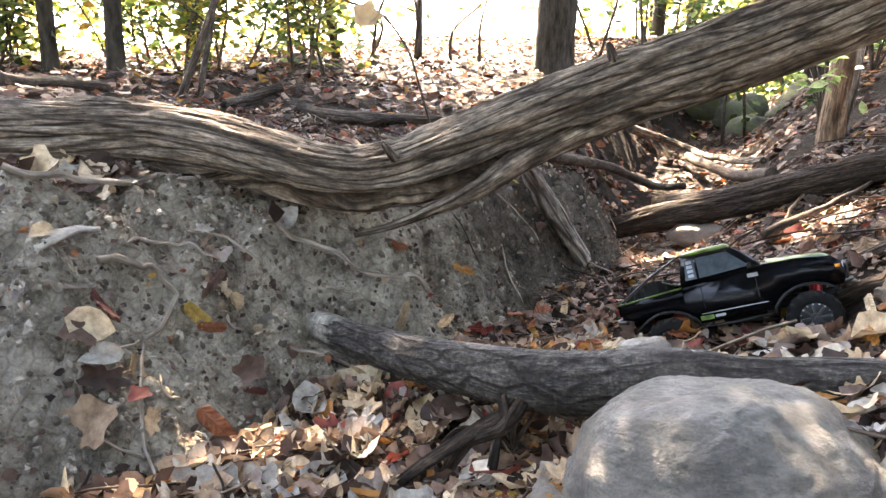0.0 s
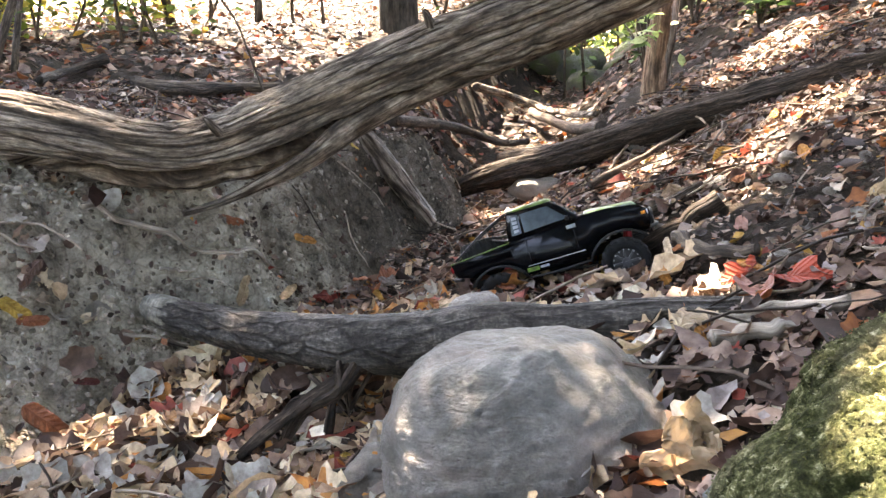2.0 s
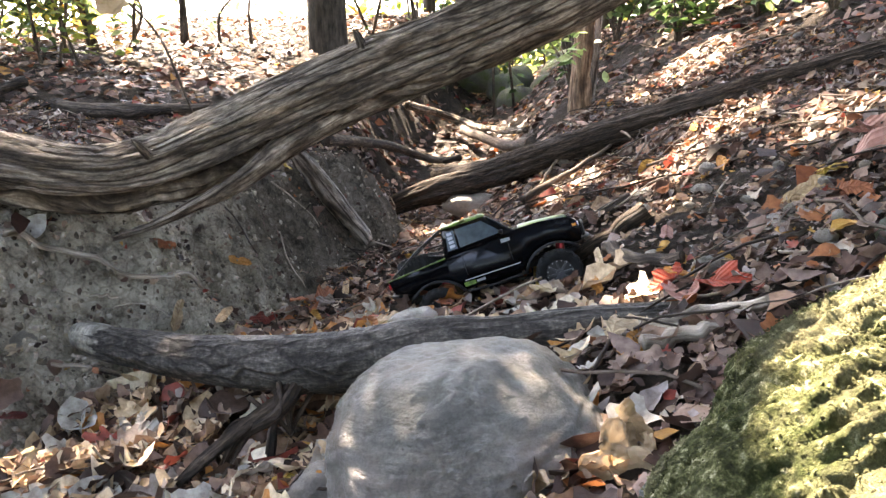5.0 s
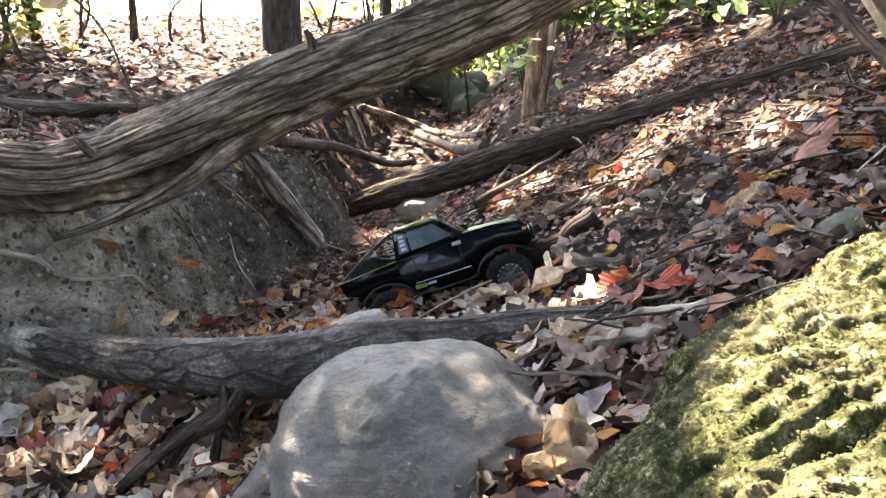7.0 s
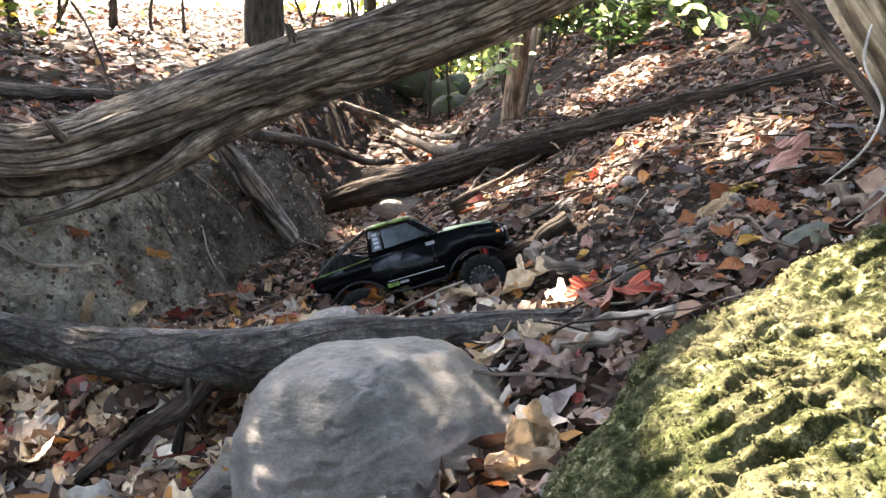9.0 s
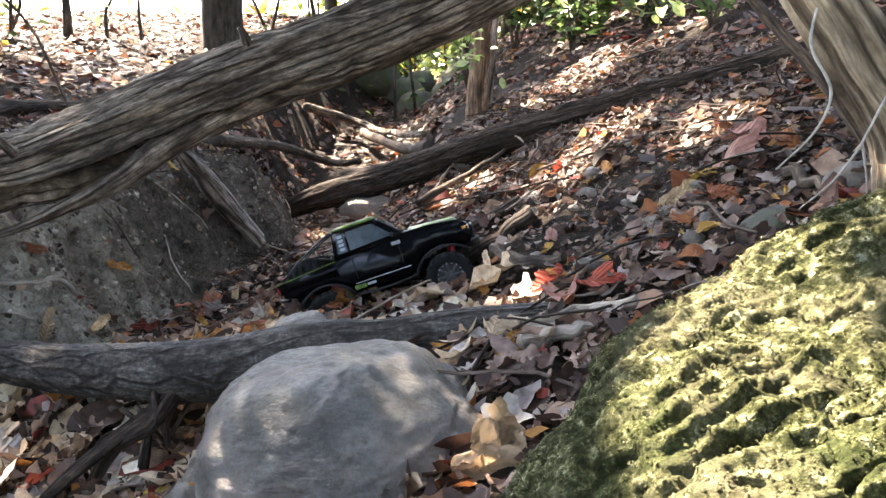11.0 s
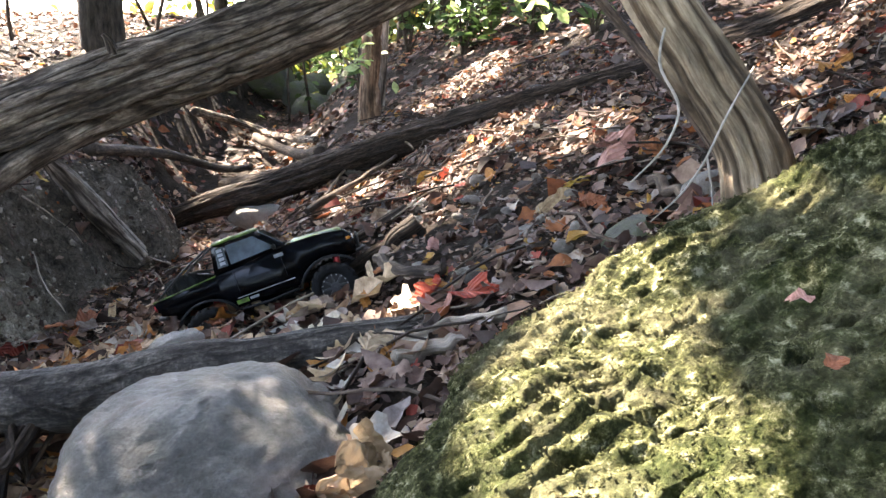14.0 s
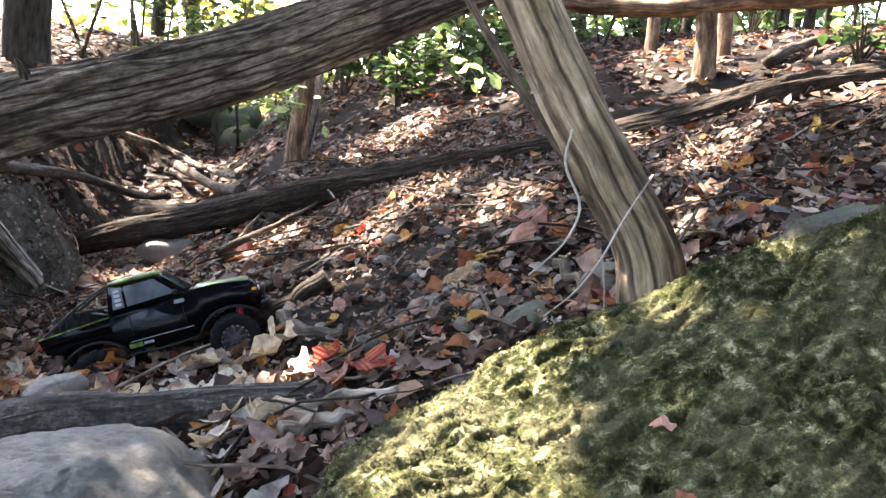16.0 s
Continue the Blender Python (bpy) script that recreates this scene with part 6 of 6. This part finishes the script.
TWIGLETS = [(np.concatenate([c + 0.016 * np.array([(0, math.cos(w), math.sin(w))]) for w in (0.5, 2.6, 4.7)]), [(w * 5 + i, w * 5 + i + 1, (w + 1) % 3 * 5 + i + 1, (w + 1) % 3 * 5 + i) for w in range(3) for i in range(4)]) for c in twig_bend]
litter("fallen_twigs", np.random.default_rng(14), 1500, (-0.8, 2.6), (0.7, 3.6), (0.05, 0.22), litter_keep, "thin dead twigs strewn over the leaves", ground, 0.25, 0.03, TWIG_LITTER, TWIGLETS)

COLOURS = {"cream": (0.68, 0.54, 0.36), "orange": (0.52, 0.24, 0.06), "pink": (0.52, 0.27, 0.22), "red": (0.40, 0.06, 0.03), "rust": (0.32, 0.12, 0.06), "tan": (0.52, 0.38, 0.23), "grey": (0.36, 0.35, 0.33),
           "yellow": (0.60, 0.42, 0.10), "maroon": (0.12, 0.03, 0.025), "brown": (0.13, 0.075, 0.055), "green": (0.12, 0.22, 0.05)}
PAINT = {key: leaf_material(key + "_leaf", [(0.0, tuple(v * 0.85 for v in c)), (0.5, c)], True, 0.2) for key, c in COLOURS.items()}
LEAVES = [
    ('oval', 0.1, 'cream', 0.06, (0.64, 0.93, 0.412)),
    ('oval', 0.09, 'orange', 0.06, (0.615, 0.875, 0.406)),
    ('maple', 0.11, 'pink', 0.3, (0.77, 0.978, 0.432)),
    ('maple', 0.1, 'red', 0.5, (0.808, 0.947, 0.464)),
    ('oval', 0.07, 'orange', 0.5, (0.841, 1.095, 0.438)),
    ('maple', 0.09, 'red', 0.3, (0.814, 1.093, 0.421)),
    ('maple', 0.1, 'rust', 0.9, (0.533, 1.702, 0.251)),
    ('maple', 0.1, 'rust', 0.4, (0.293, 2.15, 0.142)),
    ('oval', 0.09, 'rust', 0.4, (0.224, 2.155, 0.139)),
    ('oval', 0.06, 'cream', 0.8, (0.832, 1.412, 0.39)),
    ('oval', 0.06, 'orange', 0.3, (0.755, 1.271, 0.372)),
    ('oval', 0.08, 'tan', 0.5, (-0.107, 1.836, 0.237)),
    ('oval', 0.07, 'tan', 0.5, (-0.001, 1.901, 0.204)),
    ('oval', 0.08, 'tan', 0.2, (-0.255, 1.519, 0.143)),
    ('oval', 0.1, 'rust', 0.6, (-0.453, 1.38, 0.142)),
    ('oval', 0.11, 'orange', 0.5, (0.045, 1.286, 0.132)),
    ('oval', 0.08, 'rust', 0.7, (0.144, 1.333, 0.15)),
    ('oak', 0.12, 'grey', 0.2, (-0.154, 1.367, 0.132)),
    ('oval', 0.09, 'cream', 0.2, (-0.107, 1.206, 0.108)),
    ('oval', 0.06, 'tan', 0.3, (-0.175, 1.267, 0.119)),
    ('oval', 0.07, 'yellow', 0.9, (-0.54, 1.561, 0.32)),
    ('oval', 0.08, 'maroon', 0.9, (-0.68, 1.431, 0.377)),
    ('oval', 0.08, 'brown', 0.9, (-0.521, 1.611, 0.377)),
    ('oval', 0.06, 'rust', 0.9, (-0.511, 1.562, 0.294)),
    ('oval', 0.05, 'tan', 0.6, (-0.613, 1.385, 0.27)),
    ('oval', 0.05, 'maroon', 0.5, (-0.412, 1.513, 0.17)),
    ('oval', 0.09, 'rust', 0.7, (-0.199, 1.678, 0.138)),
    ('oval', 0.05, 'green', 0.3, (-0.399, 1.384, 0.116)),
    ('oval', 0.07, 'orange', 0.9, (0.049, 2.136, 0.291)),
    ('oval', 0.05, 'yellow', 0.4, (0.24, 2.657, 0.499)),
    ('oval', 0.06, 'rust', 0.6, (-0.131, 1.944, 0.4)),
    ('oval', 0.09, 'pink', 0.3, (1.459, 1.331, 0.648)),
    ('maple', 0.12, 'pink', 0.6, (1.378, 1.221, 0.651)),
    ('maple', 0.12, 'pink', 0.3, (1.29, 1.161, 0.624)),
    ('oval', 0.06, 'yellow', 0.5, (1.253, 1.212, 0.589)),
    ('oval', 0.08, 'tan', 0.3, (1.156, 1.163, 0.555)),
    ('oval', 0.06, 'rust', 0.7, (1.118, 1.004, 0.583)),
    ('oval', 0.08, 'orange', 0.3, (1.311, 1.65, 0.545)),
    ('oval', 0.06, 'cream', 0.9, (1.209, 1.961, 0.452)),
    ('oval', 0.09, 'tan', 0.3, (1.149, 1.166, 0.546)),
    ('oval', 0.07, 'rust', 0.7, (1.121, 1.019, 0.581)),
    ('oval', 0.06, 'yellow', 0.5, (1.206, 1.162, 0.589)),
    ('oval', 0.09, 'tan', 0.7, (1.355, 0.757, 0.713)),
    ('oval', 0.07, 'cream', 0.7, (1.55, 0.903, 0.756)),
    ('oval', 0.06, 'tan', 0.5, (1.707, 1.009, 0.753)),
    ('oval', 0.07, 'orange', 0.3, (1.497, 0.724, 0.781)),
    ('oval', 0.09, 'yellow', 0.6, (0.802, 1.673, 0.271)),
    ('oval', 0.05, 'tan', 0.3, (0.759, 1.29, 0.367)),
    ('maple', 0.1, 'rust', 0.5, (0.526, 1.752, 0.23)),
    ('maple', 0.09, 'maroon', 0.5, (0.696, 1.609, 0.246)),
    ('oval', 0.09, 'cream', 0.3, (0.402, 1.7, 0.201)),
    ('oval', 0.06, 'orange', 0.4, (0.561, 1.003, 0.369)),
    ('oval', 0.07, 'pink', 0.2, (0.942, 1.319, 0.455)),
    ('oval', 0.08, 'rust', 0.8, (0.532, 1.639, 0.256)),
    ('oval', 0.07, 'tan', 0.7, (0.377, 1.818, 0.166)),
    ('oval', 0.06, 'tan', 0.3, (0.361, 2.193, 0.155)),
    ('oval', 0.07, 'tan', 0.2, (-0.228, 1.514, 0.139)),
    ('oak', 0.12, 'grey', 0.3, (-0.161, 1.372, 0.13)),
    ('oval', 0.12, 'orange', 0.5, (0.041, 1.3, 0.134)),
    ('oval', 0.08, 'yellow', 0.4, (0.12, 1.06, 0.173)),
    ('oval', 0.07, 'tan', 0.7, (1.358, 0.748, 0.713)),
    ('oval', 0.1, 'yellow', 0.2, (2.155, 1.011, 0.952)),
    ('maple', 0.1, 'orange', 0.3, (1.949, 1.089, 0.835)),
    ('oval', 0.08, 'orange', 0.3, (1.633, 2.272, 0.577)),
]
LEAF_MESHES = []
for pts, fs in TEMPLATES:
    me = bpy.data.meshes.new("fallen_leaf")
    me.from_pydata(pts.tolist(), [], fs)
    me.shade_smooth()
    LEAF_MESHES.append(me)
one = np.random.default_rng(21)


def single_leaf(me, at, size, yaw, tilt, lean, mat):
    me = me.copy() if mat else me
    if mat:
        me.materials.clear()
        me.materials.append(mat)
    ob = new("fallen_leaf", me)
    ob.parent = ground
    n = ground_normal(np.array([at[0]]), np.array([at[1]]))
    turn = turn_matrices(n, np.array([yaw]), np.array([tilt]), np.array([lean]))[0]
    ob.matrix_world = Matrix.Translation(at) @ Matrix(turn.tolist()).to_4x4() @ Matrix.Scale(size, 4)
    return ob


def crumpled_sheet(seed, length, width, fold=1.0, fine=1):
    """A dry leaf folded in on itself, its rim torn and waved."""
    rng = np.random.default_rng(seed)
    na, nb = 12 * fine + 1, 8 * fine + 1
    a, b = np.meshgrid(np.linspace(-1, 1, na), np.linspace(-1, 1, nb), indexing="ij")
    half = np.sqrt(np.clip(1 - np.abs(a) ** 2.2, 0.01, 1)) * (1 + 0.16 * value_noise(a * 5 + seed, np.sign(b) * 3, seed=seed + 7))
    x, y = a * length, b * half * width
    curl = rng.uniform(1.0, 1.8)
    z = fold * (0.55 * width * np.sin(b * half * curl + 0.4) + 0.25 * length * np.sin(a * 2.2 + seed)) + 0.16 * width * fractal(a * 2 + seed, b * 2, seed=seed)
    z = z + fold * 0.22 * width * np.abs(b) ** 2 * np.sin(a * 9 + seed) + 0.07 * width * (1 - np.abs(value_noise(a * 4, b * 4 + seed, seed=seed + 3)))
    y = y * np.cos(0.9 * b * half)
    v = np.stack([x, y, z], -1).reshape(-1, 3)
    f = [(i * nb + j, i * nb + j + 1, (i + 1) * nb + j + 1, (i + 1) * nb + j) for i in range(na - 1) for j in range(nb - 1)]
    me = bpy.data.meshes.new("leaf")
    me.from_pydata(v, [], f)
    return me


for kind, size, colour, tilt, at in LEAVES:
    pick = {"oval": one.integers(0, 8), "maple": one.integers(8, 13), "oak": one.integers(13, 17)}[kind]
    sheet = crumpled_sheet(int(at[0] * 997) % 89, 0.5, 0.27, one.uniform(0.4, 0.95)) if kind == "oval" else LEAF_MESHES[pick]
    if kind == "oval":
        sheet.shade_smooth()
    single_leaf(sheet, (at[0], at[1], at[2] + size * 0.12), size * 1.05, one.uniform(0, 6.3), tilt * 0.5, one.uniform(3.6, 5.8), PAINT[colour])
for me in LEAF_MESHES:
    me.materials.append(LEAF_ONE)
for n in range(240):
    x, y = one.uniform(-0.55, 1.5), one.uniform(0.95, 2.1)
    if litter_keep(np.array([x]), np.array([y]))[0] < 0.5:
        continue
    single_leaf(LEAF_MESHES[one.integers(0, len(LEAF_MESHES))], (x, y, float(ground_z(x, y)) + 0.022), one.uniform(0.045, 0.09), one.uniform(0, 6.3), one.gamma(1.5, 0.3), one.uniform(0, 6.3), None)

# the crumpled pair of leaves caught between the two rocks
part_mesh("leaf", leaf_mesh("leaf", np.array([(-0.27, 2.58, 1.05)]), turn_matrices(np.array([(0.2, -1.0, 0.3)]), np.array([0.4]), np.array([0.2]), np.array([1.0])), np.array([0.13]), np.array([8]), TEMPLATES), PAINT["tan"], hang)
crumple = thing("crumpled_leaves", "crumpled dry yellow-tan leaves between the rocks", "leaf", pose(0.472, 0.65, 0.392))
for n, (x, y, z, length, width, rx, ry, rz, c) in enumerate([(0.0, 0.0, 0.005, 0.058, 0.044, 38, 10, 20, "cream"), (-0.018, -0.022, -0.018, 0.052, 0.036, 52, -14, -25, "cream"), (0.026, 0.014, 0.038, 0.042, 0.020, 68, 60, 12, "cream"),
                                                              (0.016, -0.026, -0.030, 0.050, 0.032, 60, 35, -12, "tan"), (-0.030, -0.02, -0.050, 0.045, 0.03, 30, -8, 150, "tan"), (0.012, -0.038, -0.058, 0.040, 0.03, 42, 18, 60, "rust"), (0.03, -0.012, 0.0, 0.034, 0.024, 55, 20, 80, "cream")]):
    part_mesh("leaf", crumpled_sheet(n + 3, length * 0.8, width * 0.8, 0.75, 3), PAINT[c], crumple).matrix_local = pose(x * 0.75, y * 0.75, z * 0.75, rx, ry, rz)
for x, y, z, s, c in ((0.69, 0.27, 0.658, 0.026, "pink"), (0.63, 0.20, 0.642, 0.020, "rust")):
    single_leaf(LEAF_MESHES[9], (x, y, z + 0.006), s, x * 30, 0.3, 4.5, PAINT[c])
